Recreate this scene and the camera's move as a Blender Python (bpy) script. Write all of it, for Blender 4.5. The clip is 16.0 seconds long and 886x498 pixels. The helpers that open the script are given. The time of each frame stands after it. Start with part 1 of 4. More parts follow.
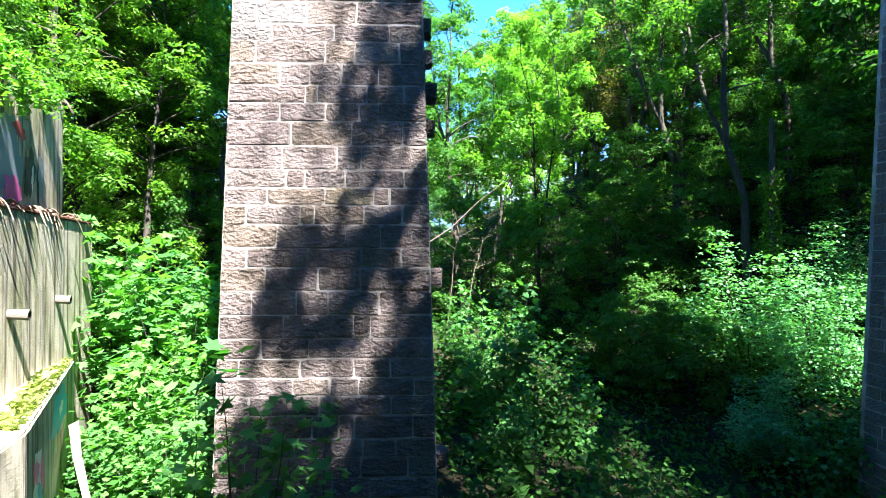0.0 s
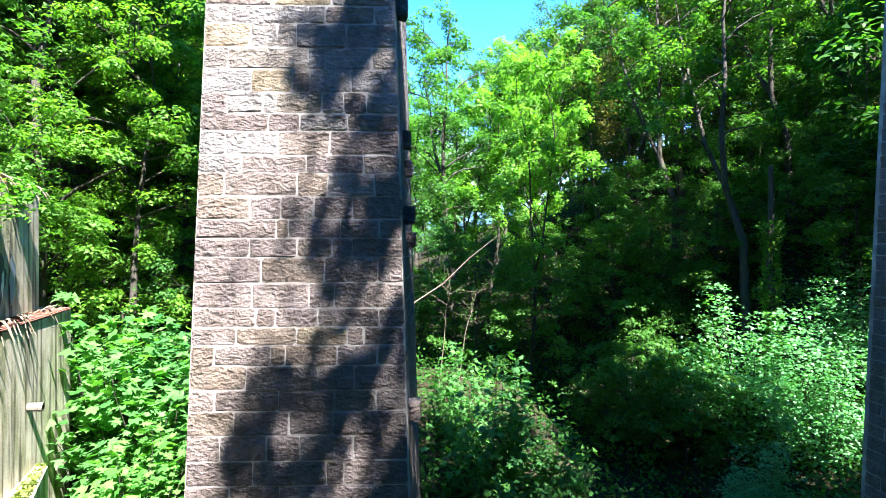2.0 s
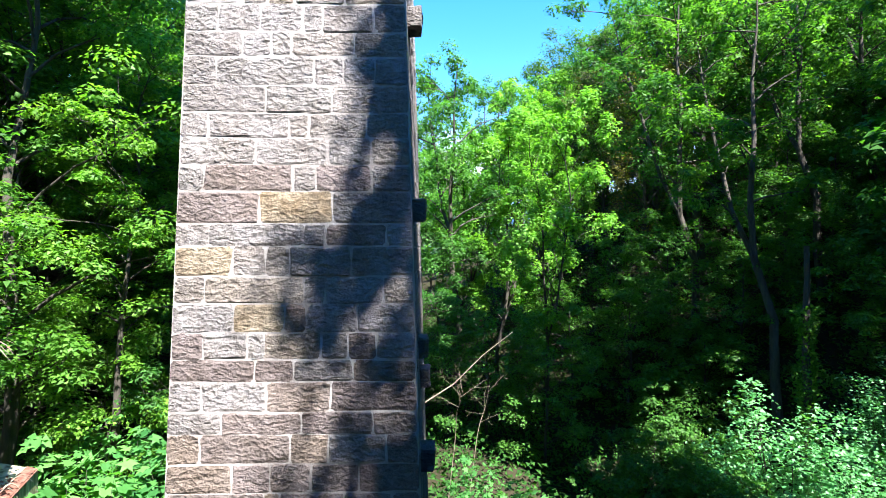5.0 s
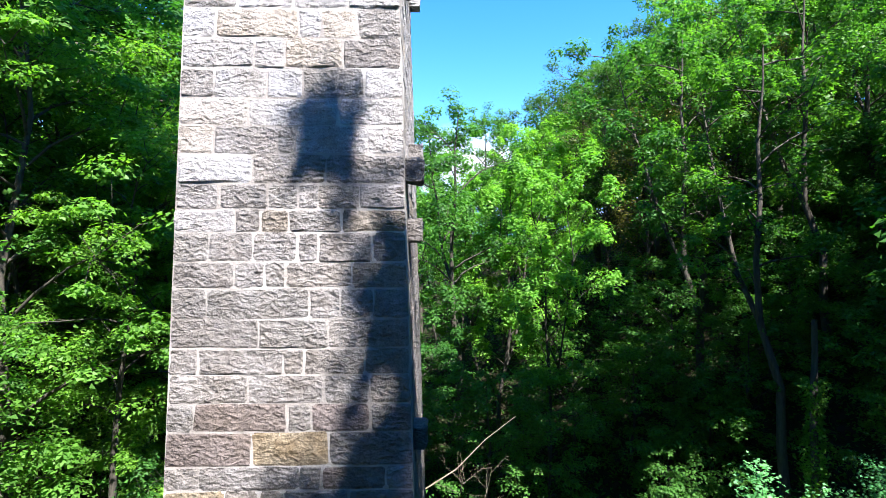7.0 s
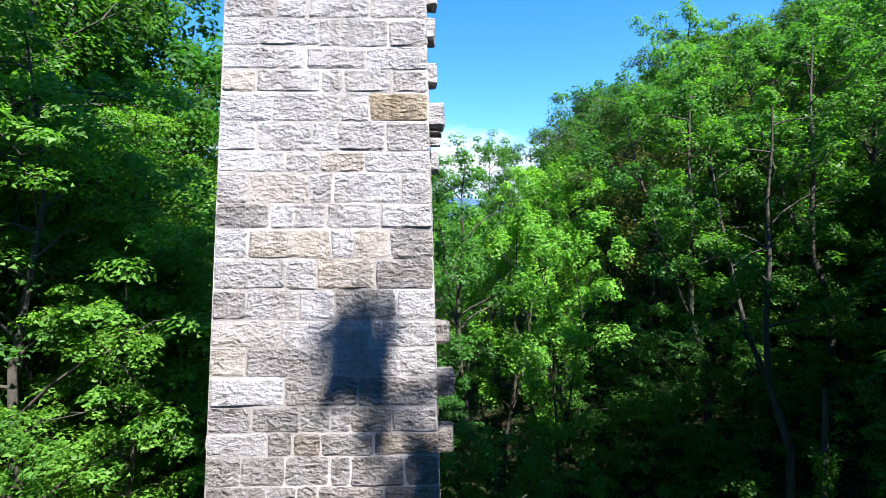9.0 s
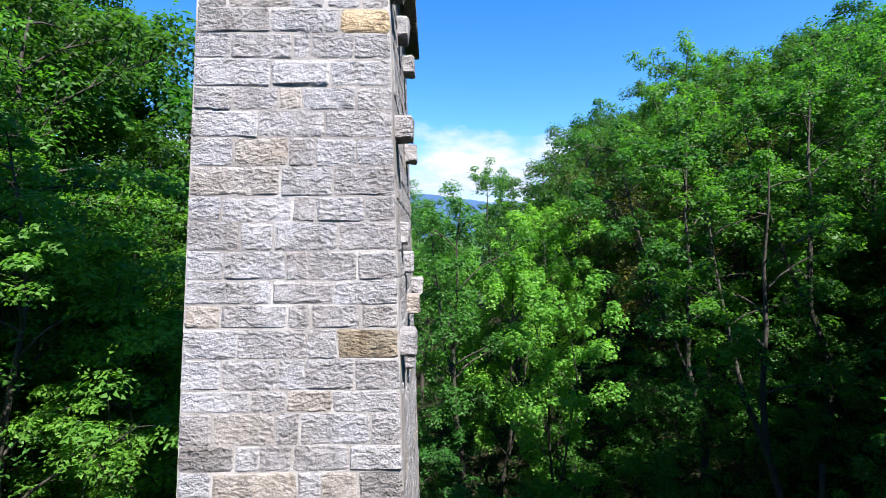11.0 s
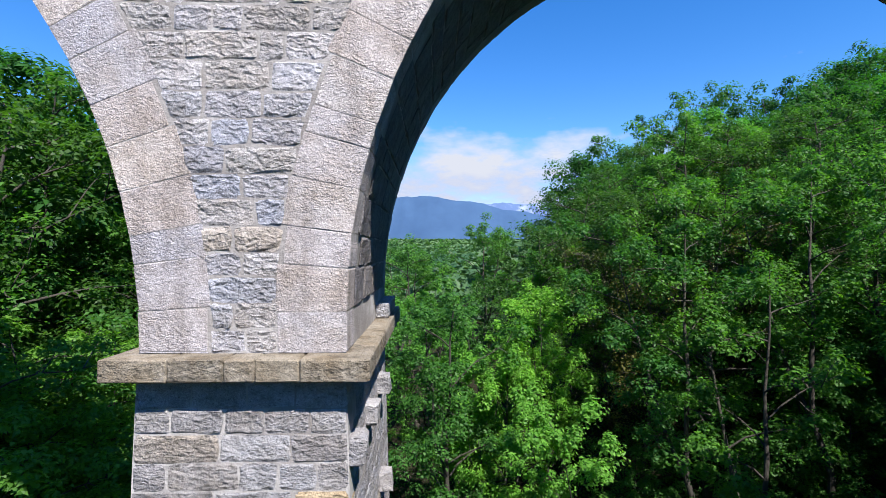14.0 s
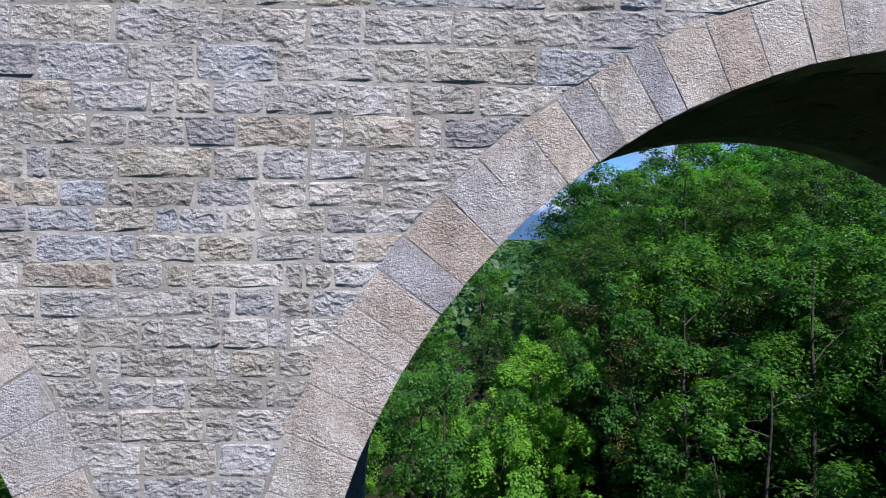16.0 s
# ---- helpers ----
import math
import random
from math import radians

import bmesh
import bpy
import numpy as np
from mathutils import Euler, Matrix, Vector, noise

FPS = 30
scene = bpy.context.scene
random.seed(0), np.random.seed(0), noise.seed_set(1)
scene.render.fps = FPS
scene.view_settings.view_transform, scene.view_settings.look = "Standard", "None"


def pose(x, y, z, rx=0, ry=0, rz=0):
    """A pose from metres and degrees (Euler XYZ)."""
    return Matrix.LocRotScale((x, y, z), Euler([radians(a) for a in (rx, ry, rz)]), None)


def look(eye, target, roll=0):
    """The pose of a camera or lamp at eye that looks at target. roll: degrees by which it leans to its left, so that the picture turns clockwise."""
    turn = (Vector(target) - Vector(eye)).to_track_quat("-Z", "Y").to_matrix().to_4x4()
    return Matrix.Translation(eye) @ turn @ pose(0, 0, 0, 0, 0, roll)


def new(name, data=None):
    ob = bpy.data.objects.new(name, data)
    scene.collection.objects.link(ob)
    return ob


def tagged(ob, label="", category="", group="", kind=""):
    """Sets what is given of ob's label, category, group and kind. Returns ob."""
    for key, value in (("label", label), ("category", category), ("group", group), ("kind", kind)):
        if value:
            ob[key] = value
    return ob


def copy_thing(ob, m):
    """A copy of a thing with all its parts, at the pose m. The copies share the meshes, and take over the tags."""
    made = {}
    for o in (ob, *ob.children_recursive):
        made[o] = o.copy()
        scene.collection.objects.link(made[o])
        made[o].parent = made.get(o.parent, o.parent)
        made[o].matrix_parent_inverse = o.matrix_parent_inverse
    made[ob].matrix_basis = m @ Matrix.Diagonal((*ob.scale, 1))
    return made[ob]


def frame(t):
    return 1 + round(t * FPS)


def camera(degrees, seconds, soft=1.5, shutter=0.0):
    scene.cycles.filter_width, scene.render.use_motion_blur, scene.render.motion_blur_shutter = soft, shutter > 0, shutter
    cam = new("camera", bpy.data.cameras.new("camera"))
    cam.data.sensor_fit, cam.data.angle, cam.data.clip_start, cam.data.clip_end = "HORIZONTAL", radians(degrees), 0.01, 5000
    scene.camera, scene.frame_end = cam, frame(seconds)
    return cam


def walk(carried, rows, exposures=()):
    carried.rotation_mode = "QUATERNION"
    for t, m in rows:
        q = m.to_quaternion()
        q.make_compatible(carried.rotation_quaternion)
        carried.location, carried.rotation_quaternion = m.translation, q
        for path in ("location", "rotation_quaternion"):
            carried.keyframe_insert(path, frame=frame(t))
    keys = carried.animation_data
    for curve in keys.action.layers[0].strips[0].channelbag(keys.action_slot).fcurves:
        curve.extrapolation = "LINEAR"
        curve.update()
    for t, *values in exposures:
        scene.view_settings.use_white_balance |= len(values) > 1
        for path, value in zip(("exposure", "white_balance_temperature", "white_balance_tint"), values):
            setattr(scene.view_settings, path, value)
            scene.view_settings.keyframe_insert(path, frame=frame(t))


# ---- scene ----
# the camera: a small drone climbing in front of the pier
cam = camera(84.0, 16.0, soft=0.65)
METRES, EYE, TILT, LEAN, TURN = 24.0, 6.0, 0.5, 0.0, -1.8
ROWS = [
    (0.0, 0.0000, 0.0000, 0.0000, -0.00, 0.00, -0.00),
    (0.5, 0.0051, 0.0039, 0.0234, 0.07, -0.03, 0.00),
    (1.0, 0.0105, 0.0072, 0.0471, 0.13, -0.05, 0.01),
    (1.5, 0.0156, 0.0108, 0.0693, 0.18, -0.07, 0.01),
    (2.0, 0.0161, 0.0139, 0.0900, 0.24, -0.09, 0.02),
    (2.5, 0.0115, 0.0166, 0.1118, 0.30, -0.11, 0.02),
    (3.0, 0.0027, 0.0186, 0.1338, 0.33, -0.13, 0.02),
    (5.5, 0.0022, 0.0863, 0.2632, 0.40, -0.39, -0.07),
    (6.0, 0.0047, 0.0888, 0.2934, 0.42, -0.41, -0.03),
    (6.5, 0.0048, 0.0891, 0.3244, 0.46, -0.43, -0.02),
    (7.0, 0.0008, 0.0902, 0.3540, 0.48, -0.40, 0.02),
    (7.5, -0.0058, 0.0882, 0.3821, 0.46, -0.39, 0.01),
    (8.0, -0.0114, 0.0853, 0.4087, 0.48, -0.38, -0.00),
    (8.5, -0.0115, 0.0894, 0.4362, 0.45, -0.35, -0.05),
    (9.0, -0.0154, 0.0919, 0.4642, 0.49, -0.33, -0.04),
    (11.5, 0.0081, 0.1103, 0.6146, 0.60, -0.27, 0.05),
    (12.0, 0.0190, 0.1228, 0.6507, 0.61, -0.25, 0.01),
    (12.5, 0.0277, 0.1251, 0.6881, 0.56, -0.25, -0.00),
    (13.0, 0.0304, 0.1265, 0.7280, 0.53, -0.22, -0.03),
    (13.5, 0.0233, 0.1273, 0.7669, 0.51, -0.20, -0.05),
    (14.0, 0.0128, 0.1303, 0.8043, 0.49, -0.16, -0.09),
    (14.5, 0.0054, 0.1342, 0.8411, 0.46, -0.13, -0.13),
    (15.0, 0.0055, 0.1386, 0.8797, 0.45, -0.14, -0.18),
    (15.5, 0.0124, 0.1459, 0.9205, 0.40, -0.15, -0.20),
    (16.0, 0.0234, 0.1565, 0.9641, 0.39, -0.17, -0.22),
]
walk(cam, [(t, pose(0, 0, EYE, TILT, LEAN, TURN) @ pose(METRES * x, METRES * y, METRES * z, 90 + pitch, roll, yaw)) for t, x, y, z, yaw, pitch, roll in ROWS],
     exposures=[(0.0, 3.5), (3.0, 3.28), (5.5, 2.82), (7.0, 2.52), (9.0, 2.17), (11.5, 1.68), (12.5, 1.49), (14.5, 1.25), (16.0, 0.9)])

# ---- sky, sun ----
SUN_AZ, SUN_EL = 28.0, 55.0  # degrees to the right of straight behind the first camera, and above the horizon
sun_dir = Vector((math.sin(radians(SUN_AZ)) * math.cos(radians(SUN_EL)), -math.cos(radians(SUN_AZ)) * math.cos(radians(SUN_EL)), math.sin(radians(SUN_EL))))
world = bpy.data.worlds.new("world")
scene.world = world
world.use_nodes = True
wn = world.node_tree.nodes
sky = wn.new("ShaderNodeTexSky")
sky.sky_type, sky.sun_disc = "NISHITA", False
sky.sun_elevation, sky.sun_rotation = radians(SUN_EL), radians(180 - SUN_AZ)
sky.air_density, sky.dust_density, sky.ozone_density = 1.0, 0.0, 4.0
deeper = wn.new("ShaderNodeHueSaturation")
deeper.inputs["Saturation"].default_value = 1.33
deeper.inputs["Hue"].default_value = 0.509
world.node_tree.links.new(sky.outputs[0], deeper.inputs["Color"])
world.node_tree.links.new(deeper.outputs[0], wn["Background"].inputs[0])
wn["Background"].inputs[1].default_value = 0.092
sun = new("sun", bpy.data.lights.new("sun", "SUN"))
sun.data.energy, sun.data.angle, sun.data.color = 5.0, radians(0.55), (1.0, 0.96, 0.92)
sun.matrix_world = look(sun_dir * 100, (0, 0, 0))


# ---- materials ----
def material(name, rough=0.8):
    m = bpy.data.materials.new(name)
    m.use_nodes = True
    b = m.node_tree.nodes["Principled BSDF"]
    b.inputs["Roughness"].default_value = rough
    return m, m.node_tree.nodes, m.node_tree.links, b


def noise_node(nodes, links, scale, detail=4.0, rough=0.6, kind="Object", stretch=(1, 1, 1)):
    tc, mp, n = nodes.new("ShaderNodeTexCoord"), nodes.new("ShaderNodeMapping"), nodes.new("ShaderNodeTexNoise")
    mp.inputs["Scale"].default_value = stretch
    n.inputs["Scale"].default_value, n.inputs["Detail"].default_value, n.inputs["Roughness"].default_value = scale, detail, rough
    if kind == "Position":
        geo = nodes.new("ShaderNodeNewGeometry")
        links.new(geo.outputs["Position"], mp.inputs[0])
    else:
        links.new(tc.outputs[kind], mp.inputs[0])
    links.new(mp.outputs[0], n.inputs["Vector"])
    return n.outputs["Fac"]


def ramp(nodes, links, fac, stops):
    r = nodes.new("ShaderNodeValToRGB")
    while len(r.color_ramp.elements) < len(stops):
        r.color_ramp.elements.new(0.5)
    for e, (p, c) in zip(r.color_ramp.elements, stops):
        e.position, e.color = p, (*c, 1)
    links.new(fac, r.inputs[0])
    return r.outputs[0]


def mixed(nodes, links, a, b, fac, blend="MIX"):
    m = nodes.new("ShaderNodeMix")
    m.data_type, m.blend_type = "RGBA", blend
    for value, socket in ((fac, m.inputs[0]), (a, m.inputs[6]), (b, m.inputs[7])):
        if isinstance(value, (int, float)):
            socket.default_value = value
        elif isinstance(value, tuple):
            socket.default_value = (*value, 1)
        else:
            links.new(value, socket)
    return m.outputs[2]


def bump(nodes, links, bsdf, height, strength, distance):
    b = nodes.new("ShaderNodeBump")
    b.inputs["Strength"].default_value, b.inputs["Distance"].default_value = strength, distance
    links.new(height, b.inputs["Height"])
    links.new(b.outputs[0], bsdf.inputs["Normal"])


def chips(n, l, scale):
    """Hollows left by the hammer: bowls with sharp rims, bent out of shape."""
    pos = n.new("ShaderNodeNewGeometry").outputs["Position"]
    warp, add, cell = n.new("ShaderNodeTexNoise"), n.new("ShaderNodeVectorMath"), n.new("ShaderNodeTexVoronoi")
    warp.inputs["Scale"].default_value, warp.inputs["Detail"].default_value = 9.0, 4.0
    l.new(pos, warp.inputs["Vector"])
    add.operation = "MULTIPLY_ADD"
    add.inputs[1].default_value = (0.16, 0.16, 0.16)
    l.new(warp.outputs["Color"], add.inputs[0]), l.new(pos, add.inputs[2])
    flat = n.new("ShaderNodeVectorMath")
    flat.operation = "MULTIPLY"
    flat.inputs[1].default_value = (1.0, 1.0, 1.7)
    l.new(add.outputs[0], flat.inputs[0])
    cell.inputs["Scale"].default_value = scale
    l.new(flat.outputs[0], cell.inputs["Vector"])
    return cell.outputs["Distance"]


def stone_material(name, stops, per_island=False, relief=0.055, dirt=0.4, chip=0.55, grain=20.0, layers=1.45, cell=9.0):
    """Granite: a colour for each block, fine speckle, brown and dark stains, dark spots painted as shaded pits, a
    rough-hewn relief that is smoother on some blocks.
    """
    m, n, l, b = material(name, 0.9)
    b.inputs["Specular IOR Level"].default_value = 0.25
    if per_island:
        rnd = n.new("ShaderNodeNewGeometry").outputs["Random Per Island"]
    else:
        rnd = n.new("ShaderNodeObjectInfo").outputs["Random"]
    c = ramp(n, l, rnd, stops)
    speck = noise_node(n, l, 85.0, 3.0, 0.7, "Position")
    c = mixed(n, l, c, ramp(n, l, speck, [(0.3, (0.2, 0.2, 0.22)), (0.5, (0.53, 0.53, 0.55)), (0.68, (0.86, 0.85, 0.85))]), 0.6, "OVERLAY")
    mottle = noise_node(n, l, 9.0, 5.0, 0.7, "Position", (1, 1, 1.4))
    c = mixed(n, l, c, ramp(n, l, mottle, [(0.3, (0.56, 0.55, 0.53)), (0.5, (0.84, 0.83, 0.82)), (0.7, (1.0, 0.99, 0.98))]), 0.85, "MULTIPLY")
    blot = noise_node(n, l, 2.3, 5.0, 0.65, "Position")
    c = mixed(n, l, c, ramp(n, l, blot, [(0.35, (0.66, 0.58, 0.47)), (0.6, (1, 1, 1))]), dirt, "MULTIPLY")
    streak = noise_node(n, l, 1.6, 4.0, 0.6, "Position", (3.0, 3.0, 0.25))
    c = mixed(n, l, c, ramp(n, l, streak, [(0.3, (0.5, 0.48, 0.46)), (0.55, (1, 1, 1))]), dirt, "MULTIPLY")
    # the shade inside small pits, as dark spots in the colour only
    pits = noise_node(n, l, 1.6 * grain, 3.0, 0.6, "Position", (1, 1, 1.6))
    c = mixed(n, l, c, ramp(n, l, pits, [(0.30, (0.22, 0.20, 0.19)), (0.40, (1, 1, 1))]), 0.75, "MULTIPLY")
    l.new(c, b.inputs["Base Color"])
    hew = noise_node(n, l, grain, 6.0, 0.62, "Position", (1, 1, layers))
    big = chips(n, l, cell)
    both = n.new("ShaderNodeMath")
    both.operation = "MULTIPLY_ADD"
    both.inputs[1].default_value = chip
    l.new(big, both.inputs[0]), l.new(hew, both.inputs[2])
    uneven = n.new("ShaderNodeMapRange")
    uneven.inputs["From Min"].default_value, uneven.inputs["From Max"].default_value = 0.35, 0.65
    uneven.inputs["To Min"].default_value, uneven.inputs["To Max"].default_value = 0.45, 1.25
    l.new(noise_node(n, l, 1.7, 2.0, 0.5, "Position"), uneven.inputs[0])
    much = n.new("ShaderNodeMath")
    much.operation = "MULTIPLY"
    l.new(both.outputs[0], much.inputs[0]), l.new(uneven.outputs[0], much.inputs[1])
    bump(n, l, b, much.outputs[0], 1.0, relief)
    return m


GRANITE = [(0.0, (0.235, 0.227, 0.230)), (0.2, (0.313, 0.308, 0.319)), (0.4, (0.263, 0.253, 0.259)), (0.6, (0.329, 0.328, 0.342)), (0.8, (0.278, 0.278, 0.297)), (0.95, (0.306, 0.278, 0.251))]
stone_mat = stone_material("granite", GRANITE)
# brown stone tone; part of the shade low on the pier is put into it
DARK_GRANITE = [(0.0, (0.125, 0.104, 0.100)), (0.3, (0.167, 0.141, 0.138)), (0.5, (0.145, 0.122, 0.114)), (0.75, (0.182, 0.156, 0.152)), (0.95, (0.156, 0.128, 0.108))]
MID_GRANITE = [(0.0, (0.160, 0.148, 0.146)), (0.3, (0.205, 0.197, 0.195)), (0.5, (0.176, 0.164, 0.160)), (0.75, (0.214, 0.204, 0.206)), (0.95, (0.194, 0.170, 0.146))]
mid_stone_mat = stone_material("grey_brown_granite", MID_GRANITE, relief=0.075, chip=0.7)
dark_stone_mat = stone_material("dark_brown_granite", DARK_GRANITE, relief=0.075, chip=0.7)
dark_far_mat = stone_material("dark_brown_granite_joined", DARK_GRANITE, per_island=True)
stone_far_mat = stone_material("granite_joined", GRANITE, per_island=True)
GREY_GRANITE = [(0.0, (0.288, 0.288, 0.320)), (0.2, (0.444, 0.432, 0.447)), (0.4, (0.334, 0.317, 0.308)), (0.6, (0.472, 0.449, 0.441)), (0.75, (0.345, 0.363, 0.424)), (0.9, (0.405, 0.378, 0.345)), (0.97, (0.375, 0.338, 0.305))]
RING_COLOURS = [(0.0, (0.391, 0.339, 0.318)), (0.35, (0.435, 0.406, 0.399)), (0.6, (0.358, 0.352, 0.389)), (0.8, (0.461, 0.413, 0.382)), (1.0, (0.325, 0.321, 0.362))]
ring_mat = stone_material("dressed_granite", RING_COLOURS, relief=0.026, dirt=0.5, chip=0.3, grain=30.0, layers=1.0, cell=26.0)
spandrel_mat = stone_material("spandrel_granite", GREY_GRANITE, relief=0.062, chip=0.75)
spandrel_far_mat = stone_material("spandrel_granite_joined", GREY_GRANITE, per_island=True)
# ring colours at 0.42: the shade under the arch put into the stone
barrel_shade_mat = stone_material("barrel_shade_granite", [(k, tuple(0.42 * v for v in c)) for k, c in RING_COLOURS], relief=0.03, dirt=0.6)
barrel_mat = stone_material("dressed_granite_joined", RING_COLOURS, per_island=True, relief=0.026, dirt=0.5, chip=0.3, grain=30.0, layers=1.0, cell=26.0)
ledge_mat = stone_material("impost_granite", [(0.0, (0.20, 0.175, 0.135)), (1.0, (0.285, 0.255, 0.21))], relief=0.035, dirt=0.9)
ochre_mat = stone_material("ochre_sandstone", [(0.0, (0.42, 0.33, 0.215)), (1.0, (0.46, 0.37, 0.25))], dirt=0.6)
rust_mat = stone_material("rusty_granite", [(0.0, (0.235, 0.20, 0.15)), (1.0, (0.27, 0.225, 0.165))], dirt=0.9)


def plain_material(name, stops, scale, rough=0.9, relief=0.02, bump_scale=30.0, kind="Position", stretch=(1, 1, 1)):
    m, n, l, b = material(name, rough)
    l.new(ramp(n, l, noise_node(n, l, scale, 6.0, 0.65, kind, stretch), stops), b.inputs["Base Color"])
    bump(n, l, b, noise_node(n, l, bump_scale, 4.0, 0.6, kind, stretch), 1.0, relief)
    return m


mortar_mat = plain_material("mortar", [(0.36, (0.175, 0.158, 0.15)), (0.52, (0.25, 0.231, 0.22)), (0.64, (0.37, 0.35, 0.338))], 1.3, relief=0.012)
bark_mat = plain_material("bark", [(0.3, (0.019, 0.016, 0.012)), (0.7, (0.062, 0.053, 0.043))], 4.0, relief=0.03, kind="Object", stretch=(3, 3, 0.5))
deadwood_mat = plain_material("dead_wood", [(0.3, (0.08, 0.065, 0.045)), (0.7, (0.20, 0.165, 0.12))], 5.0, relief=0.01, kind="Object")
soil_mat = plain_material("forest_floor", [(0.3, (0.012, 0.016, 0.008)), (0.5, (0.026, 0.022, 0.014)), (0.72, (0.016, 0.030, 0.009))], 0.9, relief=0.12, bump_scale=4.0)
soil_mat.node_tree.nodes["Principled BSDF"].inputs["Specular IOR Level"].default_value = 0.05


def meadows(m):
    """Down the valley the forest floor gives way to meadows and copses."""
    n, l = m.node_tree.nodes, m.node_tree.links
    b = n["Principled BSDF"]
    near = b.inputs["Base Color"].links[0].from_socket
    sep, far = n.new("ShaderNodeSeparateXYZ"), n.new("ShaderNodeMapRange")
    l.new(n.new("ShaderNodeNewGeometry").outputs["Position"], sep.inputs[0])
    far.inputs["From Min"].default_value, far.inputs["From Max"].default_value = 110, 220
    l.new(sep.outputs["Y"], far.inputs[0])
    field = ramp(n, l, noise_node(n, l, 0.011, 4.0, 0.55, "Position", (0.6, 1.6, 1)), [(0.38, (0.030, 0.075, 0.030)), (0.5, (0.050, 0.115, 0.035)), (0.6, (0.115, 0.175, 0.060))])
    l.new(mixed(n, l, near, field, far.outputs[0]), b.inputs["Base Color"])


meadows(soil_mat)
litter_mat = plain_material("leaf_litter", [(0.35, (0.10, 0.03, 0.02)), (0.65, (0.22, 0.10, 0.07))], 9.0, relief=0.03)


def leaf_material(name, dark, light, glow=0.5, gloss=0.2, tint=0.85):
    """Leaf: colour varies from leaf to leaf, some of the light shines through."""
    m, n, l, b = material(name, 0.5)
    b.inputs["Specular IOR Level"].default_value = gloss
    rnd = n.new("ShaderNodeNewGeometry").outputs["Random Per Island"]
    c = ramp(n, l, rnd, [(0.0, dark), (1.0, light)])
    tree = n.new("ShaderNodeObjectInfo").outputs["Random"]
    c = mixed(n, l, c, ramp(n, l, tree, [(0.0, (0.55, 0.72, 0.8)), (0.5, (0.95, 1, 1)), (1.0, (1.2, 1.15, 0.85))]), tint, "MULTIPLY")
    l.new(c, b.inputs["Base Color"])
    t, mix = n.new("ShaderNodeBsdfTranslucent"), n.new("ShaderNodeMixShader")
    l.new(mixed(n, l, c, (1.45, 1.7, 0.5), 1.0, "MULTIPLY"), t.inputs[0])
    mix.inputs[0].default_value = glow
    l.new(b.outputs[0], mix.inputs[1]), l.new(t.outputs[0], mix.inputs[2])
    l.new(mix.outputs[0], n["Material Output"].inputs[0])
    return m


leaf_mid = leaf_material("leaf_green", (0.028, 0.090, 0.018), (0.084, 0.208, 0.038), 0.52)
leaf_crest = leaf_material("leaf_crest", (0.026, 0.112, 0.014), (0.078, 0.240, 0.032))
leaf_crest_deep = leaf_material("leaf_crest_deep", (0.015, 0.062, 0.012), (0.043, 0.134, 0.025))
leaf_pale = leaf_material("leaf_pale_green", (0.066, 0.182, 0.026), (0.158, 0.335, 0.054))
leaf_fresh = leaf_material("leaf_fresh", (0.048, 0.128, 0.020), (0.125, 0.265, 0.045), 0.55)
leaf_deep = leaf_material("leaf_deep_green", (0.020, 0.060, 0.012), (0.060, 0.130, 0.026), 0.5)
leaf_bright = leaf_material("leaf_glossy", (0.038, 0.155, 0.060), (0.098, 0.290, 0.125), 0.38, 0.5)
leaf_under = leaf_material("leaf_undergrowth", (0.018, 0.062, 0.014), (0.050, 0.140, 0.030), 0.45, 0.04, 0.0)
# bluish: some haze of the distance is mixed into this green
leaf_far = leaf_material("leaf_far", (0.030, 0.075, 0.034), (0.070, 0.130, 0.052), 0.3)
leaf_olive = leaf_material("leaf_olive", (0.060, 0.066, 0.020), (0.135, 0.130, 0.045), 0.4)
leaf_maple = leaf_material("leaf_maple", (0.037, 0.125, 0.033), (0.108, 0.275, 0.074), 0.45, 0.12)


def concrete_material():
    """Old concrete: pale, with dark and green runs of water, the dark ones also standing in for shadow streaks, board
    marks and pits.
    """
    m, n, l, b = material("old_concrete", 0.92)
    c = ramp(n, l, noise_node(n, l, 1.1, 6.0, 0.7, "Position"), [(0.3, (0.31, 0.28, 0.215)), (0.6, (0.54, 0.495, 0.40))])
    # water runs, strengthened to carry streaks of cast shade in the colour
    runs = noise_node(n, l, 2.2, 5.0, 0.65, "Position", (2.4, 2.4, 0.12))
    c = mixed(n, l, c, ramp(n, l, runs, [(0.38, (0.16, 0.145, 0.115)), (0.52, (1, 1, 1))]), 0.9, "MULTIPLY")
    moss = noise_node(n, l, 1.4, 6.0, 0.7, "Position", (1.5, 1.5, 0.4))
    c = mixed(n, l, c, ramp(n, l, moss, [(0.46, (1, 1, 1)), (0.64, (0.30, 0.36, 0.12))]), 0.8, "MULTIPLY")
    l.new(c, b.inputs["Base Color"])
    bump(n, l, b, noise_node(n, l, 18.0, 6.0, 0.7, "Position"), 1.0, 0.02)
    return m


concrete_mat = concrete_material()
pipe_mat = plain_material("clay_pipe", [(0.3, (0.08, 0.07, 0.06)), (0.7, (0.16, 0.145, 0.12))], 6.0, relief=0.005)
# the blue of distant haze is put into both ridge colours
ridge_mat = plain_material("haze_blue_ridge", [(0.3, (0.012, 0.043, 0.105)), (0.7, (0.022, 0.062, 0.135))], 0.004, relief=0.0)
snow_mat = plain_material("hazy_far_crest", [(0.5, (0.05, 0.09, 0.19)), (0.7, (0.24, 0.28, 0.37))], 0.006, relief=0.0)


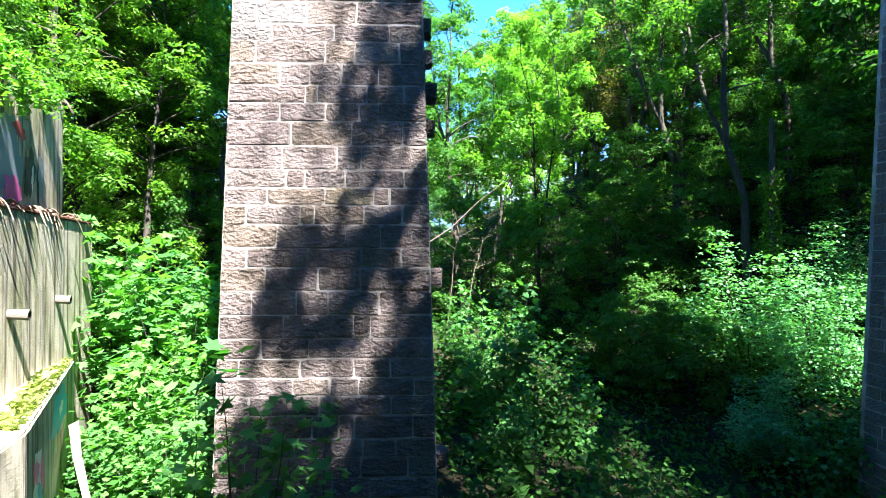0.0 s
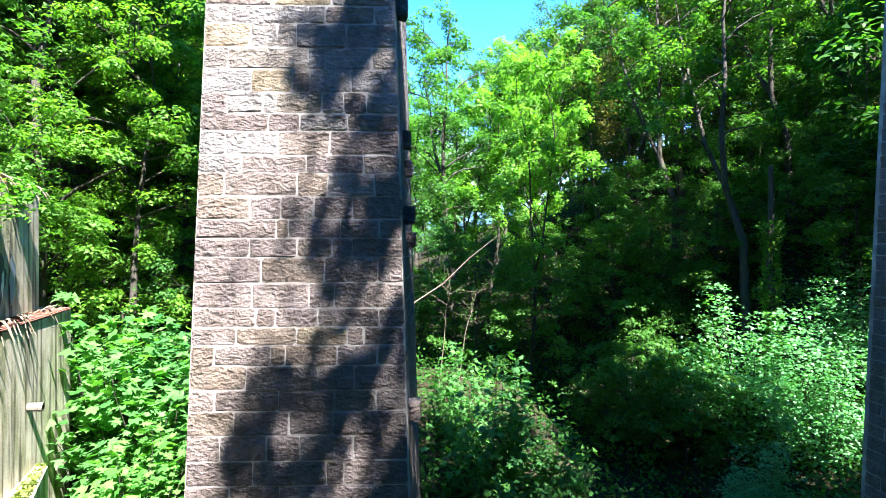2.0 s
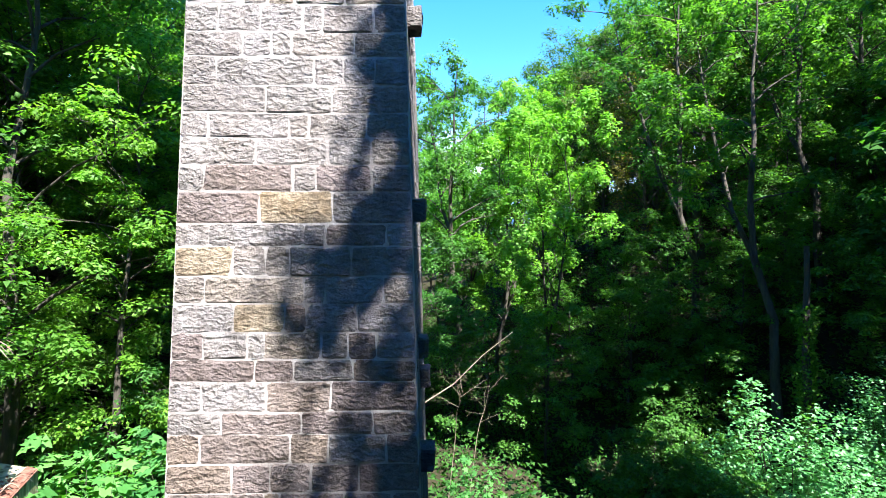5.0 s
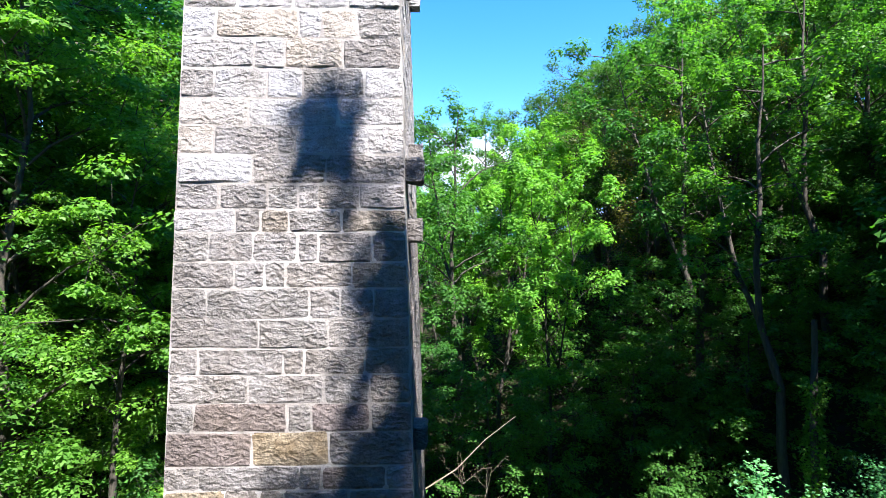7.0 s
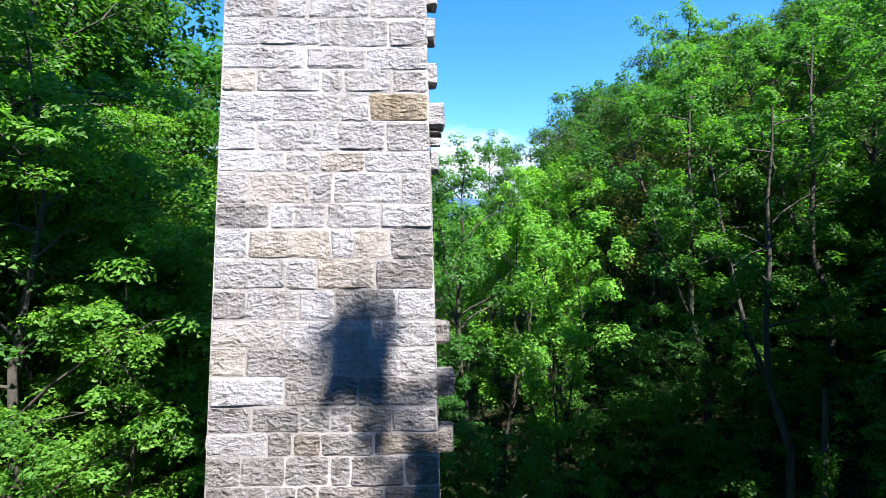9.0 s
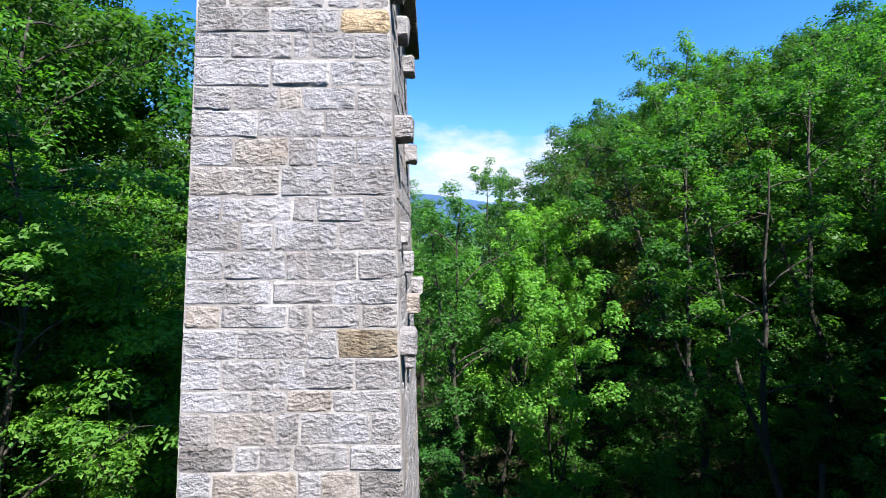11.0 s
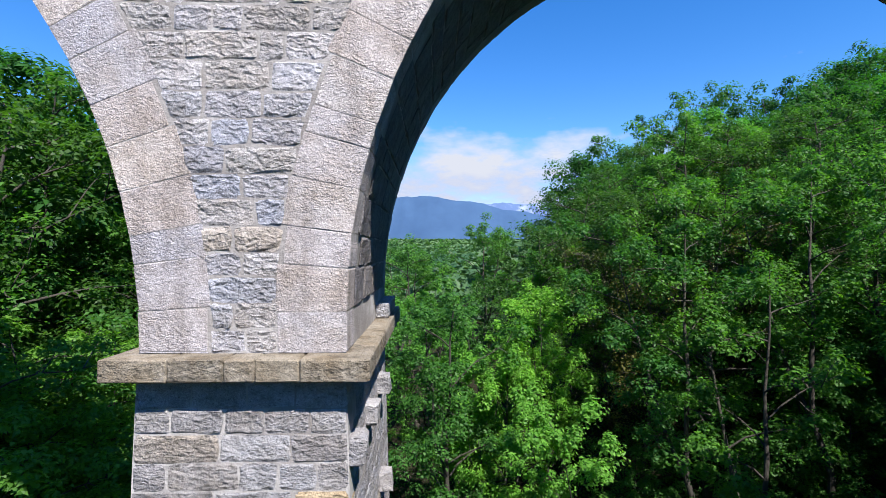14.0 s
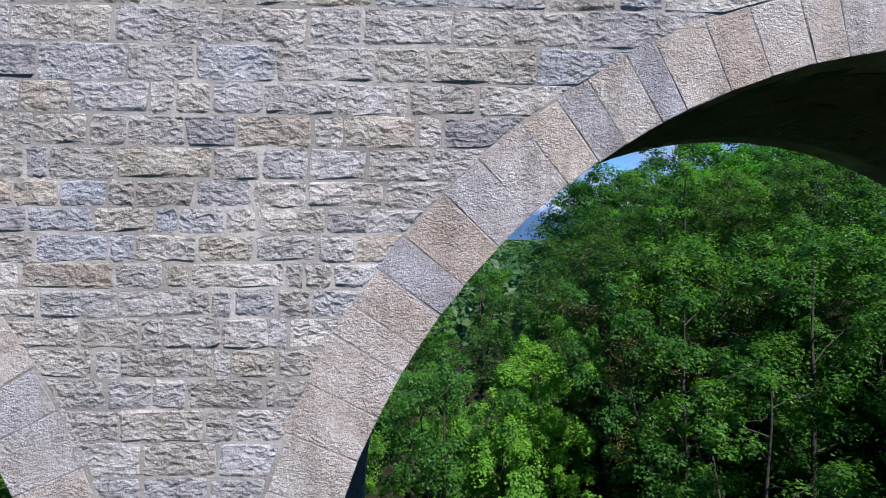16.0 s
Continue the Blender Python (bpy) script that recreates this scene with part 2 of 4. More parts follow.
def cloud_material():
    """Soft bright clouds with gaps, denser towards the horizon."""
    m = bpy.data.materials.new("cloud")
    m.use_nodes = True
    n, l = m.node_tree.nodes, m.node_tree.links
    n.remove(n["Principled BSDF"])
    puff = noise_node(n, l, 0.0016, 7.0, 0.58, "Position", (0.6, 0.6, 1.5))
    sep, geo = n.new("ShaderNodeSeparateXYZ"), n.new("ShaderNodeNewGeometry")
    l.new(geo.outputs["Position"], sep.inputs[0])
    lift = n.new("ShaderNodeMapRange")
    lift.inputs["From Min"].default_value, lift.inputs["From Max"].default_value = 700, 1350
    lift.inputs["To Min"].default_value, lift.inputs["To Max"].default_value = 0.12, -0.22
    l.new(sep.outputs["Z"], lift.inputs[0])
    add = n.new("ShaderNodeMath")
    l.new(puff, add.inputs[0]), l.new(lift.outputs[0], add.inputs[1])
    cover = ramp(n, l, add.outputs[0], [(0.45, (0, 0, 0)), (0.69, (1, 1, 1))])
    em, tr, mix = n.new("ShaderNodeEmission"), n.new("ShaderNodeBsdfTransparent"), n.new("ShaderNodeMixShader")
    l.new(ramp(n, l, puff, [(0.45, (0.56, 0.66, 0.98)), (0.65, (0.84, 0.88, 1))]), em.inputs[0])
    em.inputs[1].default_value = CLOUD_GLOW
    l.new(cover, mix.inputs[0]), l.new(tr.outputs[0], mix.inputs[1]), l.new(em.outputs[0], mix.inputs[2])
    l.new(mix.outputs[0], n["Material Output"].inputs[0])
    return m


CLOUD_GLOW = 0.36
cloud_mat = cloud_material()


# ---- mesh helpers ----
def mesh_data(name, verts, faces, mat):
    """A mesh from an array of vertices and an array of faces that all have the same number of corners."""
    verts, faces = np.asarray(verts, np.float32), np.asarray(faces, np.int32)
    me = bpy.data.meshes.new(name)
    me.vertices.add(len(verts))
    me.vertices.foreach_set("co", verts.ravel())
    k = faces.shape[1]
    me.loops.add(faces.size)
    me.loops.foreach_set("vertex_index", faces.ravel())
    me.polygons.add(len(faces))
    me.polygons.foreach_set("loop_start", np.arange(len(faces), dtype=np.int32) * k)
    me.polygons.foreach_set("use_smooth", np.zeros(len(faces), bool))
    me.update(calc_edges=True)
    me.materials.append(mat)
    return me


def part(name, me, parent=None, label="", mat=None):
    """Links a mesh (or a bmesh, with its material) as one object, under a thing or a part."""
    if isinstance(me, bmesh.types.BMesh):
        bm, me = me, bpy.data.meshes.new(name)
        bm.to_mesh(me)
        bm.free()
        me.materials.append(mat)
    ob = new(name, me)
    ob.parent = parent
    return tagged(ob, label)


def box_bm(x0, x1, y0, y1, z0, z1, bevel=0.0, bm=None):
    bm = bm or bmesh.new()
    made = bmesh.ops.create_cube(bm, size=1, matrix=Matrix.Translation(((x0 + x1) / 2, (y0 + y1) / 2, (z0 + z1) / 2)) @ Matrix.Diagonal((x1 - x0, y1 - y0, z1 - z0, 1)))
    if bevel:
        edges = {e for v in made["verts"] for e in v.link_edges}
        bmesh.ops.bevel(bm, geom=list(edges), offset=bevel, segments=1, affect="EDGES")
    return bm


def tube_arrays(points, radii, sides=6):
    """Vertices and quads of a bent tapering tube."""
    p, r = np.asarray(points, float), np.asarray(radii, float)
    d = np.gradient(p, axis=0)
    d /= np.linalg.norm(d, axis=1, keepdims=True) + 1e-9
    ref = np.where(np.abs(d[:, 2:3]) > 0.9, [[1.0, 0, 0]], [[0, 0, 1.0]])
    u = np.cross(d, ref)
    u /= np.linalg.norm(u, axis=1, keepdims=True) + 1e-9
    w = np.cross(d, u)
    a = np.arange(sides) * 2 * math.pi / sides
    v = p[:, None] + r[:, None, None] * (np.cos(a)[None, :, None] * u[:, None] + np.sin(a)[None, :, None] * w[:, None])
    i, j = np.meshgrid(np.arange(len(p) - 1), np.arange(sides), indexing="ij")
    k = (j + 1) % sides
    q = np.stack([i * sides + j, i * sides + k, (i + 1) * sides + k, (i + 1) * sides + j], -1).reshape(-1, 4)
    return v.reshape(-1, 3), q


def joined(arrays):
    """Joins several (vertices, faces)."""
    vs, fs, n = [], [], 0
    for v, f in arrays:
        vs.append(v), fs.append(f + n)
        n += len(v)
    return np.concatenate(vs), np.concatenate(fs)


# outlines of a leaf in its own plane: x across, y along, z out of the plane
BLADE = np.array([[-0.3, 0.1, 0.03], [0.3, 0.3, 0.06], [0.0, 1.0, -0.05]])
KITE = np.array([[0, 0, 0], [-0.32, 0.45, 0.08], [0, 1, -0.06], [0.32, 0.45, 0.08]])
MAPLE = np.array([[0, 0, 0], [-0.5, 0.12, 0.05], [-0.28, 0.4, 0.02], [-0.55, 0.72, 0.0], [-0.16, 0.66, 0.03], [0, 1.05, -0.1], [0.16, 0.66, 0.03], [0.55, 0.72, 0.0], [0.28, 0.4, 0.02], [0.5, 0.12, 0.05]])
LOBED = np.array([[0, 0, 0], [-0.52, 0.3, 0.04], [-0.2, 0.52, 0.03], [0, 1.05, -0.1], [0.2, 0.52, 0.03], [0.52, 0.3, 0.04]])


def leaves(rng, centres, size, tilt=0.6, outline=KITE, droop=0.2, name="leaves", mat=None, outward=None):
    """Leaves at the centres, facing upwards more or less, or upwards and outwards."""
    n = len(centres)
    nor = np.c_[rng.normal(0, tilt, (n, 2)), np.ones(n)]
    if outward is not None:
        nor = nor + 1.1 * outward
    nor /= np.linalg.norm(nor, axis=1, keepdims=True)
    a = rng.uniform(0, 2 * math.pi, n)
    along = np.c_[np.cos(a), np.sin(a), -droop * np.ones(n)]
    along -= (along * nor).sum(1, keepdims=True) * nor
    along /= np.linalg.norm(along, axis=1, keepdims=True)
    across = np.cross(along, nor)
    s = size * rng.uniform(0.65, 1.3, n)[:, None, None]
    o = outline[None]
    v = centres[:, None] + s * (o[..., 0:1] * across[:, None] + (o[..., 1:2] - 0.5) * along[:, None] + o[..., 2:3] * nor[:, None])
    k = len(outline)
    f = np.arange(n * k).reshape(n, k)
    return mesh_data(name, v.reshape(-1, 3), f, mat)


# ---- ground ----
def height(x, y):
    """The ravine: the bed runs away from the camera, the banks rise on either side, far off the land opens into a plain."""
    x, y = np.asarray(x, float), np.asarray(y, float)
    z = 0.3 + 0.075 * np.clip(y, -40, 38)
    bed = np.exp(-(((x - 9) / 5) ** 2)) * np.clip((30 - y) / 14, 0, 1)
    z = z - 2.6 * bed
    s = 0.848 * (x - 18) + 0.53 * (np.clip(y, -200, 200) - 12)
    bank = np.where(y < -4, np.clip(x - 9 - 0.25 * (y + 4), 0, None), np.clip(s, 0, None))
    fade = np.clip(1 - 0.005 * np.clip(y - 20, 0, None), 0.0, 1)
    z = z + 0.72 * np.clip(bank, 0, 60) * fade
    left = np.clip(-9.5 - x, 0, 60)
    z = z + 0.75 * left * np.clip(1 - 0.006 * np.clip(y - 30, 0, None), 0, 1)
    z = z - 0.16 * np.clip(y - 45, 0, 110) + 0.038 * np.clip(y - 180, 0, None)
    z = z + 0.5 * np.sin(x * 0.31 + y * 0.17) * np.sin(y * 0.23 - x * 0.11) * np.clip((np.hypot(x + 1.5, y - 9) - 6) / 10, 0, 1)
    return z


def ground_sheet():
    axis = np.sinh(np.linspace(-7.2, 7.2, 190)) / math.sinh(7.2) * 3800
    gx, gy = np.meshgrid(axis, axis + 20, indexing="ij")
    v = np.stack([gx, gy, height(gx, gy)], -1).reshape(-1, 3)
    n = len(axis)
    i, j = np.meshgrid(np.arange(n - 1), np.arange(n - 1), indexing="ij")
    f = np.stack([i * n + j, (i + 1) * n + j, (i + 1) * n + j + 1, i * n + j + 1], -1).reshape(-1, 4)
    me = mesh_data("ground", v, f, soil_mat)
    me.polygons.foreach_set("use_smooth", np.ones(len(f), bool))
    return tagged(part("ground", me), "dark forest floor of a ravine with soil and moss", "ground", kind="structure")


ground = ground_sheet()

# ---- viaduct ----
PIER_X, SPAN = -1.59, 15.3           # axis of the pier, distance from pier to pier
SPRING, BED = 24.25, 24.01           # top and underside of the impost
ARCHES = {-1.5: (-24.6, 6.57, 24.5), -0.5: (-9.31, 6.62, 24.27), 0.5: (6.02, 6.52, 24.69), 1.5: (21.3, 6.57, 24.5)}  # axis, radius and height of the centre of each arch
FACE, BACK = 8.22, 12.5             # front and back of the spandrel walls
RING, TOP = 0.74, 33.2               # depth of the arch ring, top of the wall
FOOT = -3.0


def half_width(z):
    return 1.11 + 0.0295 * (23.64 - z)


def front_y(z):
    return 8.16 - 0.0207 * (23.64 - z)


def back_y(z):
    return 12.26 + 0.03 * (23.64 - z)


def stone_arrays(corners, normal, depth, rng, proud=0.005, gap=(0.012, 0.010), worn=0.006, edge=(0.012, 0.04), sink=0.002, loose=0.006):
    """One rough-faced block: corners of its face (counter-clockwise seen from outside), rounded crooked edges, an uneven face; flanks where depth is given."""
    c, n = np.asarray(corners, float), np.asarray(normal, float)
    way_u, way_v = (c[1] - c[0]) / (np.linalg.norm(c[1] - c[0]) + 1e-6), (c[3] - c[0]) / (np.linalg.norm(c[3] - c[0]) + 1e-6)
    w = (np.linalg.norm(c[1] - c[0]) + np.linalg.norm(c[2] - c[3])) / 2
    h = (np.linalg.norm(c[3] - c[0]) + np.linalg.norm(c[2] - c[1])) / 2
    c = c + np.clip(rng.normal(0, 1, (4, 1)), -1.6, 1.6) * loose * way_u + np.clip(rng.normal(0, 1, (4, 1)), -1.6, 1.6) * 0.8 * loose * way_v
    gu, gv = min(gap[0] / w, 0.2), min(gap[1] / h, 0.2)
    eu, ev = min(rng.uniform(*edge) / w, 0.22), min(rng.uniform(*edge) / h, 0.22)
    p1, p2, q = rng.uniform(0.28, 0.45), rng.uniform(0.56, 0.72), rng.uniform(0.38, 0.62)
    us, vs = np.array([gu, gu + eu, p1, p2, 1 - gu - eu, 1 - gu]), np.array([gv, gv + ev, q, 1 - gv - ev, 1 - gv])
    u, v = np.meshgrid(us, vs)
    u, v = u + rng.normal(0, 1.0 * worn / w, u.shape), v + rng.normal(0, 0.9 * worn / h, v.shape)
    round_u, round_v = rng.uniform(0.008, 0.034, 4) * min(1, worn / 0.006) / w, rng.uniform(0.006, 0.024, 4) * min(1, worn / 0.006) / h
    for i, (r, k) in enumerate(((0, 0), (0, 5), (4, 0), (4, 5))):
        u[r, k] += round_u[i] if k == 0 else -round_u[i]
        v[r, k] += round_v[i] if r == 0 else -round_v[i]
    u, v = u[..., None], v[..., None]
    p = (1 - u) * (1 - v) * c[0] + u * (1 - v) * c[1] + u * v * c[2] + (1 - u) * v * c[3]
    out = np.full((5, 6), -sink)
    out[1:4, 1:5] = np.clip(proud + rng.normal(0, 0.7 * worn, (3, 4)) + rng.normal(0, worn * 0.4), 0.001, None)
    p = p + out[..., None] * n
    verts = p.reshape(-1, 3)
    faces = [(r * 6 + k, r * 6 + k + 1, r * 6 + k + 7, r * 6 + k + 6) for r in range(4) for k in range(5)]
    if depth:
        ring = [0, 1, 2, 3, 4, 5, 11, 17, 23, 29, 28, 27, 26, 25, 24, 18, 12, 6]
        verts = np.concatenate([verts, verts[ring] - n * depth])
        faces += [(ring[(k + 1) % 18], ring[k], 30 + k, 30 + (k + 1) % 18) for k in range(18)]
    return verts, np.array(faces)


def stone_object(arrays, parent, mat, name="stone", label=""):
    return part(name, mesh_data(name, *arrays, mat), parent, label)


# courses of the pier's front from the top down: height of the lower joint, upright joints in hundredths of the width
COURSES_A = [(23.68, 26, 52, 75), (23.42, 17, 42, 61, 82), (23.12, 40, 73), (22.83, 16, 49, 67, 85), (22.53, 38, 74), (22.22, 18, 50, 59, 81), (21.89, 39, 69), (21.61, 20, 43, 55, 82), (21.29, 33, 66), (20.95, 21, 48, 61, 82), (20.60, 44, 70), (20.30, 16, 50, 61, 85), (19.96, 25, 41, 72)]
COURSES_B = [(19.62, 18, 47, 58, 81), (19.34, 27, 41, 70), (19.06, 17, 48, 59, 82), (18.71, 25, 57, 71), (18.35, 18, 44, 56, 79), (18.09, 32, 48, 69), (17.72, 15, 43, 54, 86), (17.42, 25, 36, 51, 76), (17.06, 15, 53, 64, 80), (16.69, 33, 47, 73), (16.33, 15, 39, 55, 83), (16.00, 31, 71), (15.66, 16, 44, 52, 84), (15.30, 33, 65)]
COURSES_C = [(15.00, 19, 40, 53, 62, 80), (14.72, 26, 37, 49, 72), (14.37, 15, 34, 53, 62, 85), (14.06, 26, 39, 48, 76), (13.70, 15, 58, 71, 85), (13.35, 37, 66), (13.04, 12, 47, 56, 81), (12.70, 33, 64, 83), (12.37, 11, 49, 59, 83), (11.97, 35, 66), (11.69, 14, 54, 63, 89), (11.32, 24, 38, 48, 74), (10.98, 13, 54, 63, 87), (10.62, 25, 46, 55, 76), (10.29, 13, 31, 38, 61, 72, 84), (10.02, 34, 50, 74)]
COURSES_D = [(9.65, 13, 39, 65), (9.38, 21, 53, 82), (9.02, 13, 49, 64, 87), (8.67, 26, 41, 57, 76), (8.38, 39, 45, 70, 89), (8.09, 26, 49, 66, 76), (7.70, 32, 62, 88), (7.32, 28, 55, 67), (7.03, 30, 39, 59, 88), (6.76, 21, 49, 73, 81), (6.45, 11, 37, 44, 68, 87), (6.08, 26, 59, 76), (5.77, 12, 41, 67, 86)]
COURSES_E = [(5.41, 21, 46, 66), (5.03, 15, 36, 51, 75), (4.66, 30, 63, 71), (4.35, 20, 42, 83), (4.05, 10, 38, 63, 80), (3.77, 35, 52, 65, 91), (3.47, 15, 47, 53, 80), (3.11, 21, 44, 56, 63, 90), (2.82, 36, 67, 82), (2.51, 14, 49, 66, 87), (2.19, 32, 53, 70)]
COURSES = COURSES_A + COURSES_B + COURSES_C + COURSES_D + COURSES_E
fill = random.Random(3)
while COURSES[-1][0] > FOOT + 0.4:
    COURSES.append((COURSES[-1][0] - fill.uniform(0.29, 0.37), *sorted(fill.sample(range(12, 90, 9), 4))))
ODD = {(22.53, 2): ochre_mat, (11.97, 1): rust_mat, (11.32, 0): rust_mat, (6.76, 2): rust_mat, (18.71, 3): rust_mat, (10.62, 1): rust_mat}


def pier_core(cx):
    bm = bmesh.new()
    z0, z1, d = FOOT, BED, 0.004
    v = [bm.verts.new(p) for z in (z0, z1) for p in ((cx - half_width(z) + d, front_y(z) + d, z), (cx + half_width(z) - d, front_y(z) + d, z), (cx + half_width(z) - d, back_y(z) - d, z), (cx - half_width(z) + d, back_y(z) - d, z))]
    for f in ((3, 2, 1, 0), (4, 5, 6, 7), (0, 1, 5, 4), (1, 2, 6, 5), (2, 3, 7, 6), (3, 0, 4, 7)):
        bm.faces.new([v[i] for i in f])
    return bm


def side_stones(cx, sign, z0, z1, y0, y1, rng):
    """Blocks of one course on a flank of a pier, from y0 to y1."""
    made, y = [], y0
    while y < y1 - 0.05:
        e = y + rng.uniform(0.38, 0.85)
        e = y1 if e > y1 - 0.3 else e
        x_a, x_b = cx + sign * half_width(z0), cx + sign * half_width(z1)
        c = [(x_a, y, z0), (x_a, e, z0), (x_b, e, z1), (x_b, y, z1)]
        made.append(stone_arrays(c if sign > 0 else [c[1], c[0], c[3], c[2]], (sign, 0, 0), 0.0, rng))
        y = e
    return made


def build_pier(cx, label, near):
    rng = np.random.default_rng(int(cx * 10) % 1000)
    pier = tagged(part("pier", pier_core(cx), mat=mortar_mat), label, "pier", kind="structure")
    # old holds the joined stones of the darkened brown tone
    rest, old, z1 = [], [], BED
    for i, (z0, *joints) in enumerate(COURSES):
        edges = [0] + ([j / 100 for j in joints] if near else sorted(rng.uniform(0.1, 0.9, 4))) + [1]
        for k in range(len(edges) - 1):
            c = [(cx + (2 * f - 1) * half_width(z), front_y(z), z) for f, z in ((edges[k], z0), (edges[k + 1], z0), (edges[k + 1], z1), (edges[k], z1))]
            corner = k in (0, len(edges) - 2)
            flank = (0.32, 0.55)[(i + (k == 0)) % 2] if corner else 0.0
            a = stone_arrays(c, (0, -1, 0), flank, rng, 0.005 + 0.012 * rng.random() * (rng.random() < 0.08))
            if near and z0 > 1.0:
                low_tone = (18.5 - z0) / 11.0 + rng.normal(0, 0.11)  # the lower courses are browner, and darkened for the shade at the foot
                stone_object(a, pier, ODD.get((z0, k), stone_mat if low_tone < 0.25 else mid_stone_mat if low_tone < 0.75 else dark_stone_mat))
            else:
                old.append(a)
            b = [(x, back_y(z), z) for (x, y, z) in c]
            rest.append(stone_arrays([b[1], b[0], b[3], b[2]], (0, 1, 0), 0.0, rng))
        for sign in (-1, 1):
            flank = (0.32, 0.55)[(i + (sign < 0)) % 2]
            made = side_stones(cx, sign, z0, z1, front_y(z0) + flank, back_y(z1) - 0.1, rng)
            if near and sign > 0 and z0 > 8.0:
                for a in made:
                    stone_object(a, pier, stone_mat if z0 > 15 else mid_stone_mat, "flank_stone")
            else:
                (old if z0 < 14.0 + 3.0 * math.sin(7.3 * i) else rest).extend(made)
        z1 = z0
    tagged(part("stonework", mesh_data("stonework", *joined(rest), stone_far_mat), pier), kind="stuff")
    tagged(part("stonework", mesh_data("stonework", *joined(old), dark_far_mat), pier), kind="stuff")
    return pier


def build_impost(cx, rng):
    """The ledge on top of a pier, of five long slabs side by side."""
    ledge = tagged(new("impost"), "projecting weathered granite ledge on top of the pier", "ledge", kind="structure")
    edges = [cx - 1.35, cx - 0.66, cx - 0.1, cx + 0.21, cx + 0.66, cx + 1.36]
    for a, b in zip(edges, edges[1:]):
        for y0, y1 in ((7.92, 9.3), (9.3, 11.1), (11.1, 12.76)):
            bm = box_bm(a + 0.003, b - 0.003, y0 + 0.003, y1 - 0.003, BED, SPRING, 0.018)
            for v in bm.verts:
                v.co += Vector(rng.normal(0, 0.004, 3))
            part("slab", bm, ledge, mat=ledge_mat)
    return ledge


main_pier = build_pier(PIER_X, "tall tapering pier of rough-faced grey granite blocks", True)
build_impost(PIER_X, np.random.default_rng(4))
for k in (-1, 1):
    build_pier(PIER_X + 15.0 * k, "neighbouring viaduct pier of grey granite blocks", False)
    build_impost(PIER_X + 15.0 * k, np.random.default_rng(5))


# stones that stick out of the pier's flank: height, distance along the flank, how far they stand out
corbel_rng = np.random.default_rng(21)
for z, y, reach in ((23.2, 8.35, 0.17), (23.2, 9.56, 0.17), (23.2, 11.0, 0.2), (21.65, 10.97, 0.2), (21.5, 8.6, 0.22), (19.32, 11.62, 0.22), (19.14, 10.0, 0.2), (18.85, 8.4, 0.2), (18.45, 9.4, 0.12), (15.5, 8.35, 0.22), (15.95, 9.5, 0.2), (14.75, 8.5, 0.19), (12.18, 8.4, 0.18), (10.2, 9.2, 0.14), (9.7, 9.4, 0.16), (8.8, 8.6, 0.2), (8.4, 9.5, 0.16), (5.6, 8.4, 0.2), (2.5, 8.5, 0.18), (20.2, 9.0, 0.12), (19.8, 9.6, 0.14)):
    x = PIER_X + half_width(z)
    bm = box_bm(x - 0.1, x + reach, y - 0.17, y + 0.17, z - 0.15, z + 0.15, 0.03)
    for v in bm.verts:
        v.co += Vector(corbel_rng.normal(0, 0.012, 3))
    part("corbel", bm, main_pier, "block standing out of the flank", stone_mat if z > 16 else mid_stone_mat if z > 11 else dark_stone_mat)


def arch_line(cx, r, rise, n=46):
    return [(cx - r * math.cos(a), rise + r * math.sin(a)) for a in np.linspace(0, math.pi, n)]


def spandrel_core():
    bm = bmesh.new()
    low = [(-31.0, SPRING)]
    for k in (-1.5, -0.5, 0.5, 1.5):
        cx, r, rise = ARCHES[k]
        low += [(cx - r - 0.01, SPRING)] + arch_line(cx, r + 0.01, rise) + [(cx + r + 0.01, SPRING)]
    low.append((28.0, SPRING))
    f, b = FACE + 0.003, BACK - 0.003
    rows_v = [[bm.verts.new((x, y, z)) for x, z in low] for y in (f, b)]
    tops_v = [[bm.verts.new((x, y, TOP)) for x, z in low] for y in (f, b)]
    for i in range(len(low) - 1):
        if abs(low[i][0] - low[i + 1][0]) > 1e-6:
            bm.faces.new((rows_v[0][i], rows_v[0][i + 1], tops_v[0][i + 1], tops_v[0][i]))
            bm.faces.new((rows_v[1][i + 1], rows_v[1][i], tops_v[1][i], tops_v[1][i + 1]))
            bm.faces.new((tops_v[0][i], tops_v[0][i + 1], tops_v[1][i + 1], tops_v[1][i]))
        bm.faces.new((rows_v[0][i + 1], rows_v[0][i], rows_v[1][i], rows_v[1][i + 1]))
    return bm


spandrel = tagged(part("spandrel_wall", spandrel_core(), mat=mortar_mat), "granite spandrel wall between round viaduct arches", "wall", kind="structure")
# courses above the pier from the top down: lower joint, places of the upright joints
SPANDREL_A = [(31.13, -2.71, -2.33, -1.8, -1.32, -0.98, -0.5, 0.01, 0.87, 1.44, 2.17, 2.61), (30.77, -3.02, -2.19, -1.56, -0.79, 0.12, 0.65, 1.68), (30.46, -3.17, -2.69, -1.98, -1.74, -1.4, -0.92, -0.23, 0.3, 0.47, 1.11), (30.15, -3.04, -2.54, -2.18, -1.64, -1.16, -0.44, -0.15, 0.52, 0.79), (29.84, -3.13, -2.91, -2.31, -1.39, -0.94, -0.49, 0.07, 0.68), (29.58, -3.24, -2.81, -2.36, -2.1, -1.55, -1.02, -0.49, 0.23, 0.55), (29.33, -3.1, -2.49, -1.92, -1.72, -1.27, -0.97, -0.6, -0.33, 0.07)]
